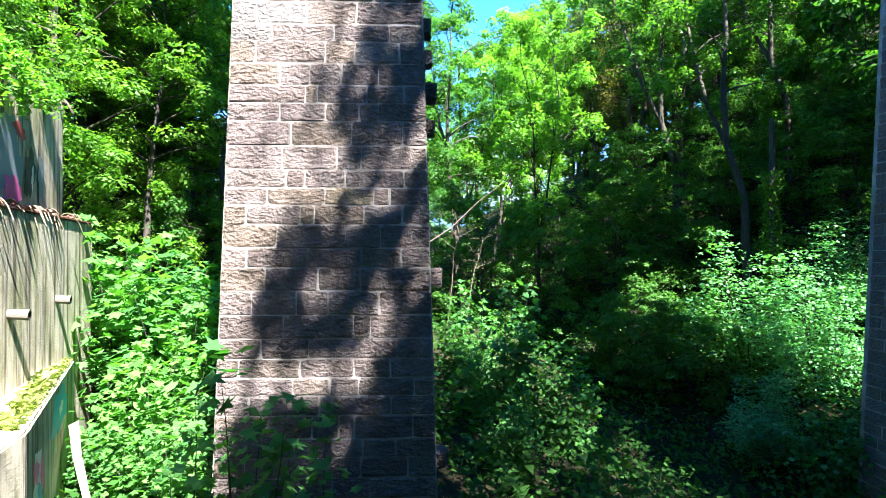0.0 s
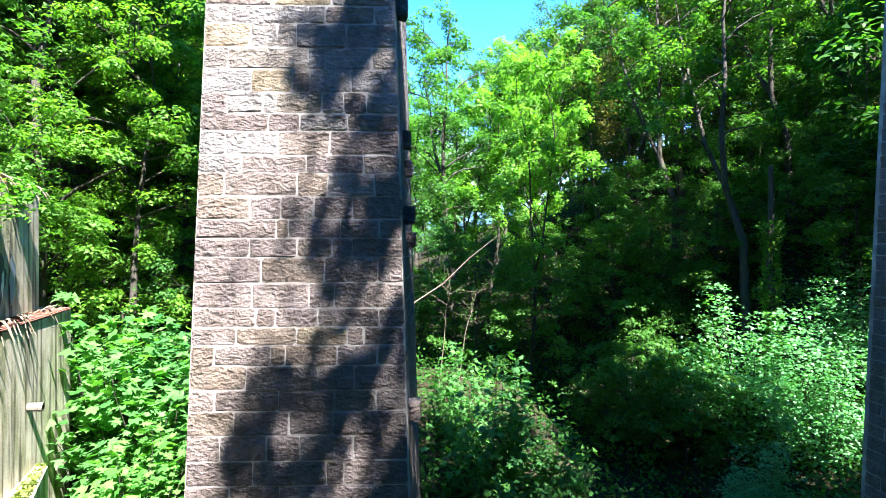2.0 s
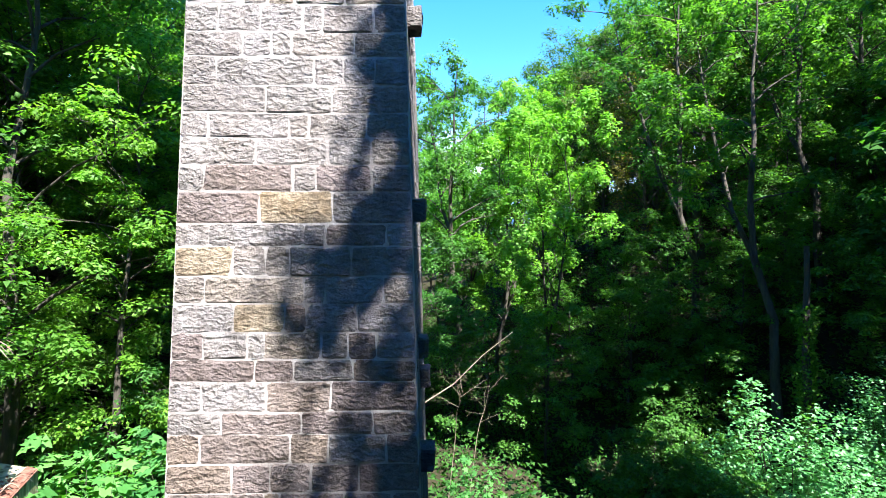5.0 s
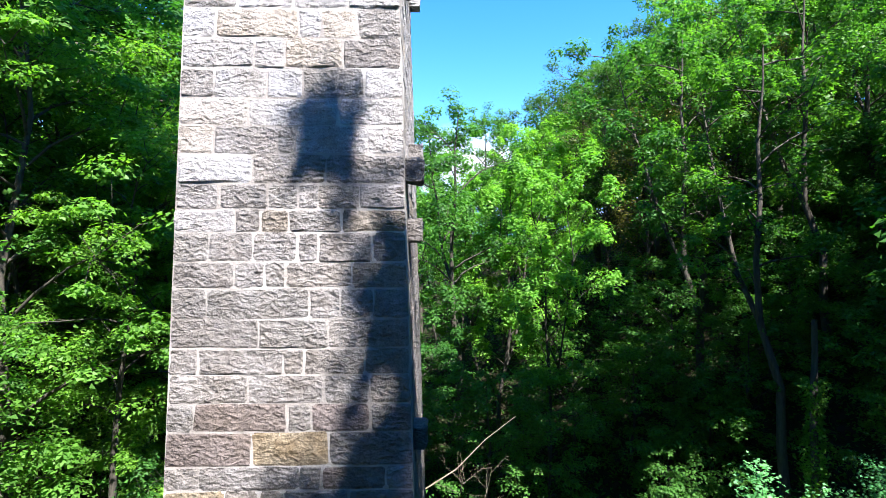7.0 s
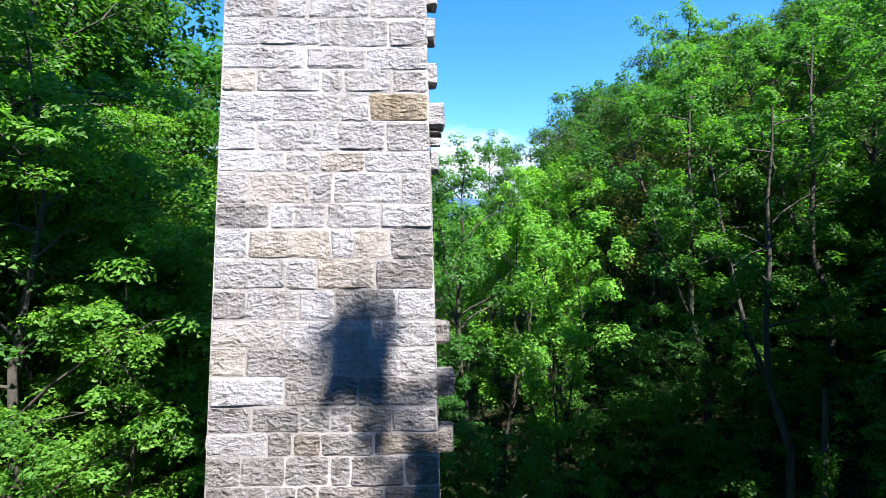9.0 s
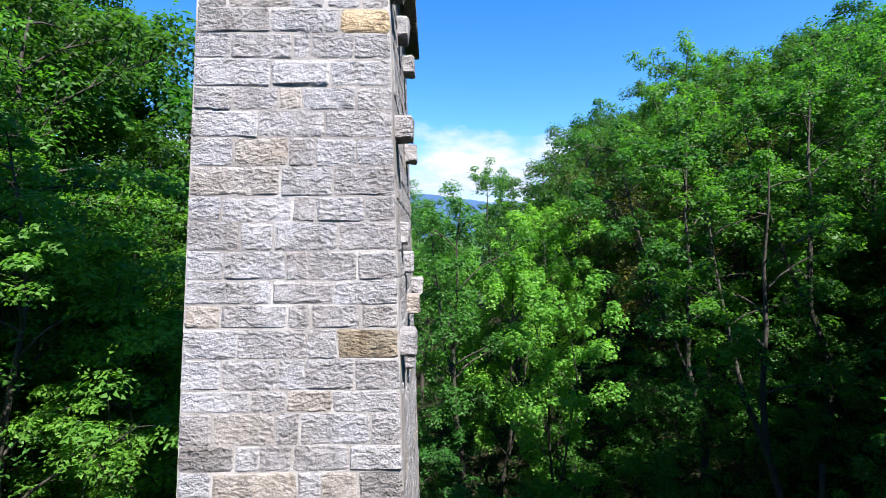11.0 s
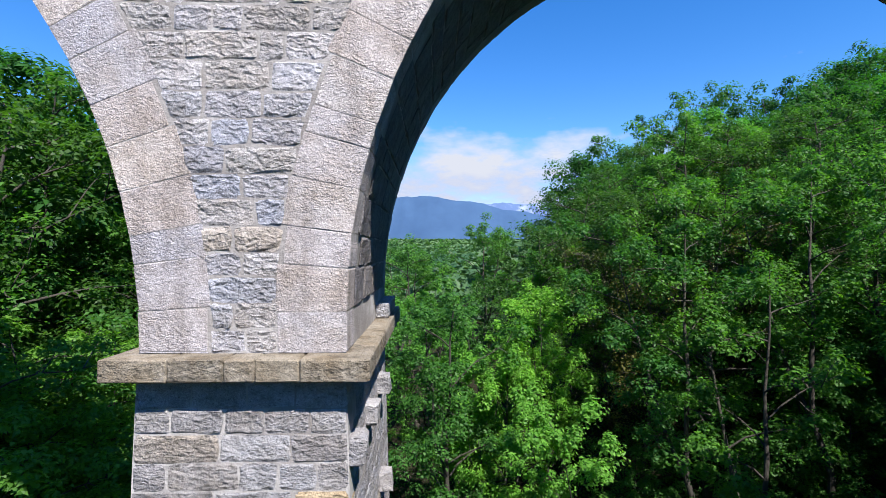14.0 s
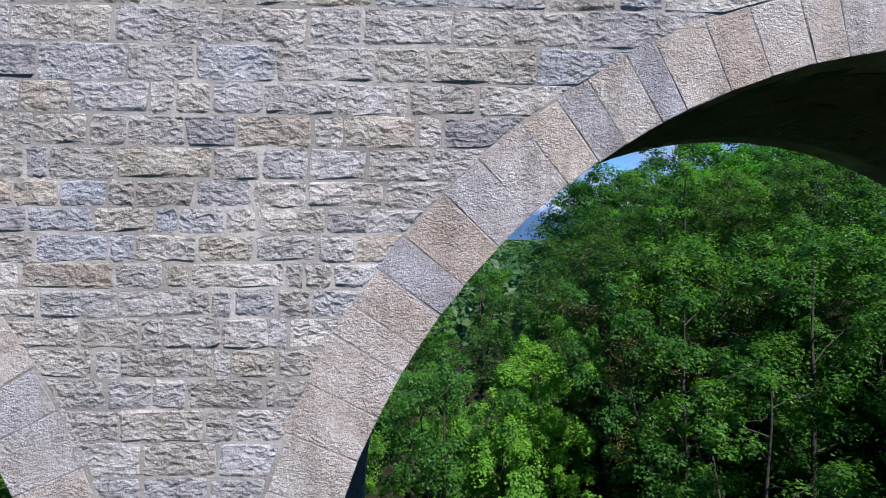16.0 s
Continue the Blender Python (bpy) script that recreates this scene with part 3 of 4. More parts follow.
SPANDREL_B = [(29.06, -2.36, -2.1, -1.52, -0.99, -0.41, -0.04), (28.81, -3.16, -2.3, -1.83, -1.6, -0.7, -0.52, -0.25), (28.54, -2.25, -1.39, -1.18, -0.78, -0.46), (28.25, -2.62, -2.06, -1.83, -1.28, -0.86, -0.66), (27.97, -2.48, -2.23, -1.38, -1.2, -0.78), (27.68, -2.35, -1.93, -1.62), (27.37, -2.24, -1.46, -1.18), (27.04, -2.03, -1.32), (26.75, -1.41), (26.45, -1.97, -1.54), (26.16, -1.8), (25.89, -1.62), (25.6, -1.48), (25.32, -1.71), (25.07, -1.62), (24.79,), (24.5, -1.7), (24.25,)]
ABOVE = [(TOP,), (32.85,), (32.5,), (32.15,), (31.82,), (31.49,)]


def ring_edge(k, z, side):
    """Where the outer edge of the arch ring stands at a height, on its left (-1) or right side; none above its top."""
    cx, r, rise = ARCHES[k]
    r += RING
    if z < rise:
        return cx + side * r
    return cx + side * math.sqrt(r * r - (z - rise) ** 2) if z - rise < r else None


def spandrel_stones(rng):
    near, rest, z1 = [], [], TOP
    for z0, *joints in ABOVE[1:] + SPANDREL_A + SPANDREL_B:
        for k in (-1, 0, 1):  # one field above each pier
            px = PIER_X + SPAN * k
            ends = []
            for beside, side, stop in ((k - 0.5, 1, px - SPAN / 2), (k + 0.5, -1, px + SPAN / 2)):
                low, high = ring_edge(beside, z0, side), ring_edge(beside, z1, side)
                ends.append((stop if low is None else low, stop if high is None else high))
            (a0, a1), (b0, b1) = ends
            cuts = [j for j in joints if k == 0 and max(a0, a1) + 0.12 < j < min(b0, b1) - 0.12]
            left = cuts[0] if cuts else (a0 + a1) / 2
            x = (cuts[-1] if cuts else (a0 + a1) / 2) + rng.uniform(0.35, 0.8)
            while x < min(b0, b1) - 0.3:
                cuts.append(x)
                x += rng.uniform(0.3, 0.85)
            x = left - rng.uniform(0.35, 0.8)
            while x > max(a0, a1) + 0.3:
                cuts.insert(0, x)
                x -= rng.uniform(0.3, 0.85)
            low, high = [a0, *cuts, b0], [a1, *cuts, b1]
            for j in range(len(low) - 1):
                if low[j + 1] - low[j] < 0.04 and high[j + 1] - high[j] < 0.04:
                    continue
                c = [(low[j], FACE, z0), (max(low[j + 1], low[j] + 0.03), FACE, z0), (max(high[j + 1], high[j] + 0.03), FACE, z1), (high[j], FACE, z1)]
                arr = stone_arrays(c, (0, -1, 0), 0.0, rng, 0.006, (0.015, 0.012), 0.008, (0.015, 0.04), 0.002, 0.010)
                (near if k == 0 and z0 < 31.5 and -6.2 < c[0][0] < 4.5 else rest).append(arr)
                b = [(x, BACK, z) for x, y, z in c]
                rest.append(stone_arrays([b[1], b[0], b[3], b[2]], (0, 1, 0), 0.0, rng, 0.013, (0.012, 0.008)))
        z1 = z0
    return near, rest


near, rest = spandrel_stones(np.random.default_rng(31))
for a in near:
    stone_object(a, spandrel, spandrel_mat)
tagged(part("stonework", mesh_data("stonework", *joined(rest), spandrel_far_mat), spandrel), kind="stuff")


def build_arch(k, near):
    """Ring of dressed stones on both faces, and the barrel between them."""
    cx, radius, rise = ARCHES[k]
    rng = np.random.default_rng(int(cx * 7) % 991)
    arch = tagged(new("arch"), "round viaduct arch of dressed pale granite voussoirs", "arch", kind="structure")
    n, rest, barrel_stones = 52, [], []
    cuts = np.r_[0, np.cumsum(rng.uniform(0.7, 1.4, n))]
    cuts = cuts / cuts[-1] * math.pi
    for i in range(n):
        a, b = cuts[i], cuts[i + 1]
        r0, r1 = radius, radius + RING + rng.uniform(-0.03, 0.05)
        pt = lambda r, t: (cx - r * math.cos(t), rise + r * math.sin(t))
        quad = [pt(r0, a), pt(r0, b), pt(r1, b), pt(r1, a)]
        c = [(x, FACE, z) for x, z in quad][::-1]
        arr = stone_arrays([c[3], c[0], c[1], c[2]], (0, -1, 0), 0.5, rng, 0.003, (0.007, 0.006), 0.0025, (0.006, 0.014), -0.001, 0.004)
        if near:
            stone_object(arr, arch, ring_mat, "voussoir")
        else:
            rest.append(arr)
        d = [(x, BACK, z) for x, z in quad]
        rest.append(stone_arrays(d, (0, 1, 0), 0.0, rng, 0.003, (0.007, 0.006), 0.0025, (0.006, 0.014), -0.001, 0.004))
        m = (a + b) / 2
        inward = (math.cos(m), 0, -math.sin(m))
        y = FACE + 0.45 + 0.25 * (i % 2)
        while y < BACK - 0.5:
            e = min(y + rng.uniform(0.5, 0.9), BACK - 0.45)
            (xa, za), (xb, zb) = pt(r0, a), pt(r0, b)
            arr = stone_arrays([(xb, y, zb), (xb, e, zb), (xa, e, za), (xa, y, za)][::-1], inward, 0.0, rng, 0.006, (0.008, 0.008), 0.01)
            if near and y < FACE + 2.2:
                stone_object(arr, arch, barrel_shade_mat, "barrel_stone")
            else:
                barrel_stones.append(arr)
            y = e
    for side in (-1, 1):  # the upright stones between impost and ring
        x0, x1 = sorted((cx + side * radius, cx + side * (radius + RING)))
        rest.append(stone_arrays([(x0, FACE, SPRING), (x1, FACE, SPRING), (x1, FACE, rise), (x0, FACE, rise)], (0, -1, 0), 0.5, rng, 0.003, (0.007, 0.006), 0.0025, (0.006, 0.014), -0.001, 0.004))
    tagged(part("barrel", mesh_data("barrel", *joined(barrel_stones), barrel_shade_mat), arch), kind="stuff")
    tagged(part("back_ring", mesh_data("back_ring", *joined(rest), barrel_mat), arch), kind="stuff")
    return arch


for k, close in ((0.5, True), (-0.5, True), (1.5, False), (-1.5, False)):
    build_arch(k, close)


part("block", box_bm(-0.52, -0.3, 10.95, 12.4, SPRING, SPRING + 0.24, 0.02), spandrel, "low block on the back of the ledge", stone_mat)

# ---- trees and shrubs ----
def tree(seed, height_m, radius, base, count, size, mat, trunk_r=0.16, limbs=14, spray=0.7, outline=KITE, name="tree", up=(0.15, 0.7), fork=0.0, flat=0.6, shoots=6):
    """A tree: tapering bent trunk, forked or not, limbs with side shoots, and a tuft of leaves at the end of each shoot. base: where the crown begins, as a share of the height."""
    rng = np.random.default_rng(seed)
    zs = np.linspace(0, 1, 9)
    lean = rng.normal(0, 0.03, 2)
    wob = np.cumsum(rng.normal(0, 0.012, (9, 2)), 0)
    trunk_p = np.c_[(lean * zs[:, None] + wob) * height_m, zs * height_m * 0.94]
    trunk_p[0, 2] = -0.8
    tubes = [tube_arrays(trunk_p, trunk_r * (1.15 - 1.05 * zs), 7)]
    leaders = [(zs, trunk_p)]
    if fork:
        fs = np.linspace(fork, 0.97, 7)
        g = ((fs - fork) / (1 - fork))[:, None]
        side = rng.normal(0, 1, 2)
        side = side / np.linalg.norm(side) * height_m * 0.17
        start = [np.interp(fs, zs, trunk_p[:, c]) for c in range(2)]
        second = np.c_[np.stack(start, -1) + side * g**0.75 + rng.normal(0, 0.1, (7, 2)) * g, fs * height_m * 0.93]
        tubes.append(tube_arrays(second, trunk_r * (1.0 - 0.95 * fs), 6))
        leaders.append((fs, second))
    cents, ways = [], []
    per = count // (limbs * shoots + 5 * len(leaders))

    def tuft(c, w):
        """Leaves round a shoot's end: thin inside, close together on the sunny side."""
        way = rng.normal(0, 1, (per, 3)) + (0, 0, 0.35)
        way /= np.linalg.norm(way, axis=1, keepdims=True)
        lump = 1 + 0.28 * np.sin(3.1 * way[:, 0:1] + c[0] * 7) * np.cos(3.7 * way[:, 1:2] + c[1] * 5)
        far = w * rng.uniform(0.25, 1.0, (per, 1)) ** 0.55 * lump
        off = way * far * (1, 1, flat)
        off[:, 2] -= 0.25 * (off[:, 0] ** 2 + off[:, 1] ** 2) / w
        cents.append(c + off), ways.append(way)

    for i in range(limbs):
        f = base + (0.95 - base) * (i + rng.uniform(0, 0.9)) / limbs
        g = (f - base) / (1 - base)
        reach = radius * (0.35 + 0.8 * math.sin(math.pi * (0.16 + 0.74 * g))) * rng.uniform(0.6, 1.12)
        a = i * 2.4 + rng.normal(0, 0.4)
        ls, lp = leaders[i % len(leaders)] if f > max(fork, 0.01) else leaders[0]
        start = np.array([np.interp(f, ls, lp[:, c]) for c in range(3)])
        rise = rng.uniform(*up)
        out = np.array([math.cos(a), math.sin(a), 0])
        t = np.linspace(0, 1, 6)[:, None]
        bend = out * reach * t + np.array([0, 0, 1]) * reach * rise * (t**0.7 - 0.25 * t**3)
        pts = start + bend + np.cumsum(rng.normal(0, 0.035 * reach, (6, 3)), 0) * t
        tubes.append(tube_arrays(pts, trunk_r * 0.42 * (1 - 0.6 * f) * (1.05 - t[:, 0]), 4))
        across = np.array([-out[1], out[0], 0])
        for k in range(shoots):
            s = 1.0 if k == 0 else rng.uniform(0.3, 1.0)
            p = np.array([np.interp(s, t[:, 0], pts[:, c]) for c in range(3)])
            q = p + across * rng.choice((-1, 1)) * rng.uniform(0.15, 0.5) * reach * (1.2 - s) + out * 0.12 * reach + np.array([0, 0, 1]) * rng.normal(0.12, 0.14) * reach
            tubes.append(tube_arrays([p, (p + q) / 2 + rng.normal(0, 0.06, 3), q], [trunk_r * 0.12, trunk_r * 0.08, 0.008], 3))
            tuft(q, spray * rng.uniform(0.6, 1.35))
    for ls, lp in leaders:
        for k in range(5):
            tuft(lp[-1] + rng.normal(0, 0.55, 3) * (spray, spray, spray * 1.2) - (0, 0, 0.3 * k * spray), spray * rng.uniform(0.6, 1.0))
    root = tagged(new(name), "", "tree")
    v, f = joined(tubes)
    me = mesh_data("trunk", v, f, bark_mat)
    me.polygons.foreach_set("use_smooth", np.ones(len(f), bool))
    part("trunk", me, root)
    part("crown", leaves(rng, np.concatenate(cents), size, 0.45, outline, 0.3, "crown", mat, np.concatenate(ways)), root)
    return root


def shrub(seed, height_m, radius, stems, count, size, mat, outline=LOBED, name="shrub", tilt=0.45, bare=0.12):
    """A shrub: thin stems that fan out, with tiers of leaves along them."""
    rng = np.random.default_rng(seed)
    tubes, cents = [], []
    per = count // (stems * 10)
    for i in range(stems):
        a, far = rng.uniform(0, 2 * math.pi), radius * math.sqrt(rng.uniform(0.02, 1))
        top = height_m * (1 - 0.45 * (far / radius) ** 1.6) * rng.uniform(0.5, 1.12)
        t = np.linspace(0, 1, 6)[:, None]
        tip = np.array([math.cos(a) * far, math.sin(a) * far, 0])
        pts = tip * t**0.8 * (1, 1, 0) + np.array([0, 0, 1]) * (top * t - 0.3 * (1 - t)) + rng.normal(0, 0.05, (6, 3)) * t
        tubes.append(tube_arrays(pts, (0.012 + 0.008 * height_m / 3) * (1.1 - t[:, 0]), 4))
        for s in np.linspace(bare, 1.0, 10):
            c = np.array([np.interp(s, t[:, 0], pts[:, k]) for k in range(3)])
            w = (0.055 * radius + 0.075 * height_m * (1.05 - 0.7 * s)) * rng.uniform(0.6, 1.4)
            c = c + rng.normal(0, 0.06 * height_m * (1.1 - s), 3) * (1, 1, 0.5)
            off = rng.normal(0, 1, (per, 3)) * (w, w, w * 0.28)
            off[:, 2] -= 0.2 * np.hypot(off[:, 0], off[:, 1])
            cents.append(c + off)
    root = tagged(new(name), "", "shrub")
    v, f = joined(tubes)
    part("branchwork", mesh_data("branchwork", v, f, bark_mat), root)
    part("foliage", leaves(rng, np.concatenate(cents), size, tilt, outline, 0.35, "foliage", mat), root)
    return root


def planted(proto, x, y, scale=1.0, turn=0.0, label="", group="", z=None, wide=None):
    g = float(height(x, y)) if z is None else z
    m = Matrix.Translation((x, y, g)) @ pose(0, 0, 0, 0, 0, turn) @ Matrix.Diagonal((wide or scale, wide or scale, scale, 1))
    return tagged(copy_thing(proto, m), label, group=group)


FOREST = "forest trees"
protos = {
    "tall": tree(11, 20, 3.4, 0.36, 15500, 0.2, leaf_mid, 0.20, 22, 0.72, BLADE, fork=0.5),
    "broad": tree(12, 18, 4.2, 0.28, 17500, 0.2, leaf_mid, 0.24, 26, 0.8, BLADE),
    "slim": tree(13, 18, 2.1, 0.26, 15000, 0.2, leaf_pale, 0.10, 28, 0.5, BLADE, up=(0.7, 1.5), flat=0.9, fork=0.3),
    "deep": tree(14, 20, 4.0, 0.15, 18000, 0.21, leaf_deep, 0.26, 26, 0.85, BLADE),
    "pale": tree(15, 17, 2.8, 0.24, 17000, 0.2, leaf_pale, 0.13, 26, 0.55, BLADE, up=(0.6, 1.3), flat=0.85, fork=0.25),
    "forked": tree(18, 22, 3.6, 0.42, 13000, 0.2, leaf_mid, 0.19, 20, 0.66, BLADE, fork=0.38),
    "far": tree(20, 18, 4.4, 0.15, 13000, 0.33, leaf_crest, 0.2, 22, 1.25, BLADE, shoots=5),
    "far_deep": tree(21, 18, 4.6, 0.1, 13000, 0.34, leaf_crest_deep, 0.2, 22, 1.3, BLADE, shoots=5),
    "oak": tree(26, 18, 5.4, 0.25, 12000, 0.36, leaf_crest_deep, 0.3, 20, 1.5, BLADE, shoots=5),
    "fine": tree(22, 17, 3.6, 0.1, 28000, 0.15, leaf_fresh, 0.16, 28, 0.6, BLADE, flat=0.4),
    "low": tree(16, 7, 2.6, 0.05, 11000, 0.15, leaf_mid, 0.08, 18, 0.5, BLADE, flat=0.5),
    "bush": tree(25, 6, 2.6, 0.02, 9000, 0.17, leaf_mid, 0.07, 20, 0.6, LOBED, flat=0.5),
    "fresh": tree(27, 6, 2.3, 0.02, 13000, 0.12, leaf_fresh, 0.06, 22, 0.5, LOBED, flat=0.6),
    "drooping": tree(28, 17, 3.3, 0.42, 22000, 0.15, leaf_fresh, 0.14, 22, 0.62, BLADE, flat=0.4),
    "thin": tree(23, 15, 3.0, 0.2, 5200, 0.17, leaf_olive, 0.12, 30, 0.6, BLADE, up=(0.5, 1.2), flat=0.9, shoots=9),
}
for i, p in enumerate(protos.values()):
    p.location = (46 + 7 * i, -30, float(height(46 + 7 * i, -30)))
    tagged(p, "green deciduous tree on the wooded slope", group=FOREST)
woods = random.Random(5)


def wood_row(points, kinds, scale=(0.85, 1.15), label="leafy green deciduous tree on the ravine slope", jitter=0.8):
    for x, y in points:
        planted(protos[woods.choice(kinds)], x + woods.uniform(-jitter, jitter), y + woods.uniform(-jitter, jitter), woods.uniform(*scale), woods.uniform(0, 360), label, FOREST)


# slope to the right, behind the viaduct
wood_row([(16.5, 32), (21, 32), (26, 29), (29, 34), (24, 37), (31, 41), (20, 40), (32, 27)], ["tall", "broad"], (0.9, 1.15))
wood_row([(28, 50), (36, 34), (37, 48), (23, 56), (33, 58)], ["far", "far_deep"], (0.9, 1.15))
for x, y, top in ((22.5, 75, 40), (25, 79, 40.5), (29.5, 78, 42), (35, 82, 43.5), (42, 83, 48), (48.4, 83, 53), (54, 81, 51), (59.5, 72.5, 53.5), (65, 70, 54), (70, 72, 55)):
    g = float(height(x, y))
    planted(protos["oak"], x, y, (top - g) / 18, woods.uniform(0, 360), "broad dark green tree on the crest of the far slope", FOREST, wide=min(1.25, (top - g) / 18))
wood_row([(26, 62), (32, 66), (38, 64), (44, 66), (30, 74), (37, 75), (44, 74), (50, 70), (20, 70), (50, 58), (55, 64), (42, 52), (18, 60), (56, 56), (30, 60)], ["far", "far_deep"], (0.75, 0.98), "green tree on the far wooded slope", 1.5)
wood_row([(22.5, 38), (27, 36.5), (25, 42)], ["broad", "deep"], (0.95, 1.0), "tall dark green deciduous tree on the crest of the slope", 0.4)
wood_row([(17, 40), (20, 45), (13.5, 44), (16, 38), (18, 51), (10, 42)], ["broad", "deep"], (0.92, 1.02), "dark green deciduous tree on the crest of the slope", 0.4)
wood_row([(14.3, 27.2), (14.7, 22.3), (20.0, 26.4), (22.5, 22)], ["forked"], (0.95, 1.08), "tall forked tree with a bare dark trunk on the slope", 0.05)
wood_row([(13.4, 29), (17.5, 25.5), (12, 31.5), (18, 30), (23, 26.5), (15.2, 25.6), (19.5, 23.4), (20.5, 29.5)], ["low"], (0.8, 1.2), "young green tree in the undergrowth of the slope")
wood_row([(24, 30), (26.5, 31.5), (29, 30), (31, 33), (25, 33.5), (28, 35), (22.5, 28), (33, 29.5)], ["low"], (1.0, 1.35), "young green tree in the undergrowth of the slope")
wood_row([(15.5, 35), (20.5, 34.5), (24.5, 39.5), (19, 47), (27, 45), (12.5, 38.5)], ["thin"], (0.95, 1.2), "half-bare tree with brownish young leaves on the slope", 0.5)
# bed of the ravine, straight ahead
wood_row([(6, 28.6), (5, 33.2), (8.5, 36), (2.5, 31), (4, 37), (11, 39), (1, 36), (6, 42), (10, 46), (1, 44), (-3, 40), (5, 51), (-1, 52), (2, 60), (-4, 61), (-6, 52)], ["slim", "pale", "tall"], (0.9, 1.12), "slender pale green young tree in the ravine")
wood_row([(3.5, 26), (8, 30), (0, 29), (-3, 33), (6, 24), (10, 27)], ["low"], (0.75, 1.1), "young green tree in the bed of the ravine")
wood_row([(9.3, 22.3), (11.2, 24.6), (8.0, 20.4), (10.2, 19.3), (11.8, 21.8), (13.2, 25.0)], ["bush"], (0.5, 0.8), "dark green bush in the shade of the ravine", 0.3)
planted(protos["low"], 18.2, 20.2, 0.95, 40, "young green tree with a branch over the ravine", FOREST)
# slope to the left
wood_row([(-15.5, 23), (-18.5, 27)], ["deep"], (1.2, 1.32), "tall dark green tree on the ravine slope", 0.3)
wood_row([(-20, 33), (-23.5, 30), (-17, 36), (-24, 37)], ["far_deep"], (1.25, 1.4), "tall dense dark green tree on the ravine slope", 0.3)
wood_row([(-17, 19), (-15, 31), (-9, 31), (-20, 31), (-12, 37), (-7, 38), (-9, 46), (-17.5, 14.5), (-22, 24)], ["deep", "broad", "tall"], (0.95, 1.2))
wood_row([(-12.6, 16.8), (-11.2, 23.5), (-14.2, 20.2)], ["fine"], (1.0, 1.2), "leafy green tree with drooping sprays on the slope", 0.0)
wood_row([(-9.0, 20.5), (-8, 25), (-14.5, 17), (-5.5, 29)], ["low"], (0.8, 1.2), "young green tree in the undergrowth of the slope")
wood_row([(-10.2, 18.2), (-13.4, 18.9)], ["drooping"], (0.95, 1.05), "fresh green tree with drooping sprays on the slope", 0.0)
planted(protos["fresh"], -10.9, 18.6, 0.95, 20, "bright green bush beside the concrete wall", FOREST)
wood_row([(-13.0, 29.5), (-10.2, 30.5), (-16.5, 31.5)], ["fine"], (1.2, 1.4), "tall fresh green tree on the ravine slope")
wood_row([(-9.5, 22.8), (-7, 26.5), (-13.5, 24.5)], ["fine"], (0.95, 1.1), "fresh green young tree on the ravine slope")
# behind the camera, towards the sun: unseen trees whose shade dapples the pier
giant = tagged(tree(17, 36, 2.6, 0.78, 5600, 0.24, leaf_mid, 0.3, 22, 0.55, flat=0.3), "tall unseen deciduous shade tree on the bank facing the pier", group=FOREST)
giant.matrix_basis = Matrix.LocRotScale((9.1, -3.0, 0.2), None, (1.0, 1.0, 1.035))
dense = tagged(tree(19, 31, 3.4, 0.4, 8500, 0.24, leaf_mid, 0.3, 20, 0.5, flat=0.3), "tall leafy deciduous tree on the bank facing the pier", group=FOREST)
dense.matrix_basis = Matrix.Translation((5.8, -6.8, -0.4))
airy = tagged(tree(24, 31.4, 1.8, 0.77, 1000, 0.2, leaf_mid, 0.16, 22, 0.5), "tall slender deciduous tree on the bank facing the pier", group=FOREST)
airy.matrix_basis = Matrix.Translation((4.15, -2.1, 0.0))
planted(airy, 6.9, -8.1, 1.24, 70, "tall slender deciduous tree on the bank facing the pier", FOREST)
planted(giant, 9.9, -2.9, 1.01, 0, "tall unseen deciduous shade tree on the bank facing the pier", FOREST)
planted(giant, 8.4, -9.5, 0.77, 200, "tall unseen deciduous shade tree on the bank facing the pier", FOREST)
planted(dense, 6.8, -9.4, 1.0, 300, "tall unseen deciduous shade tree on the bank facing the pier", FOREST)
# these two, unseen, are added to shade the ravine floor beside the pier
planted(dense, 11.0, -2.6, 1.06, 110, "tall unseen deciduous shade tree on the bank facing the pier", FOREST)
planted(dense, 14.6, -3.0, 1.12, 210, "tall unseen deciduous shade tree on the bank facing the pier", FOREST)
# unseen trees added to keep sky light off the foot of the pier
for x, y, s in ((3, -8.5, 1.25), (-2, -9.5, 1.3), (-7.5, -6.5, 1.2), (13.5, -8, 1.3)):
    planted(protos["far_deep"], x, y, s, 70 * x, "tall unseen deciduous shade tree on the bank facing the pier", FOREST)
# unseen, added to shade the ground farther right
planted(dense, 17.2, -2.0, 1.27, 300, "tall unseen deciduous shade tree on the bank facing the pier", FOREST)
planted(dense, 5.9, -7.6, 0.985, 45, "tall unseen deciduous shade tree on the bank facing the pier", FOREST)
# unseen, added to shade the shrubs at the lower right
planted(dense, 15.4, -0.8, 0.7, 80, "tall unseen deciduous shade tree on the bank facing the pier", FOREST)
planted(dense, 7.0, -8.4, 1.02, 250, "tall unseen deciduous shade tree on the bank facing the pier", FOREST)
planted(dense, 6.4, -7.0, 1.0, 20, "tall unseen deciduous shade tree on the bank facing the pier", FOREST)
planted(dense, 7.6, -7.0, 1.0, 130, "tall unseen deciduous shade tree on the bank facing the pier", FOREST)
# out of view, added so that their shade darkens the lower right slope
for x, y, s in ((24, 15, 1.1), (20.5, 17.5, 0.92), (27.5, 18, 1.15), (31, 22, 1.2)):
    planted(protos["far_deep"], x, y, s, 50 * x, "tall unseen deciduous shade tree on the bank beside the viaduct", FOREST)
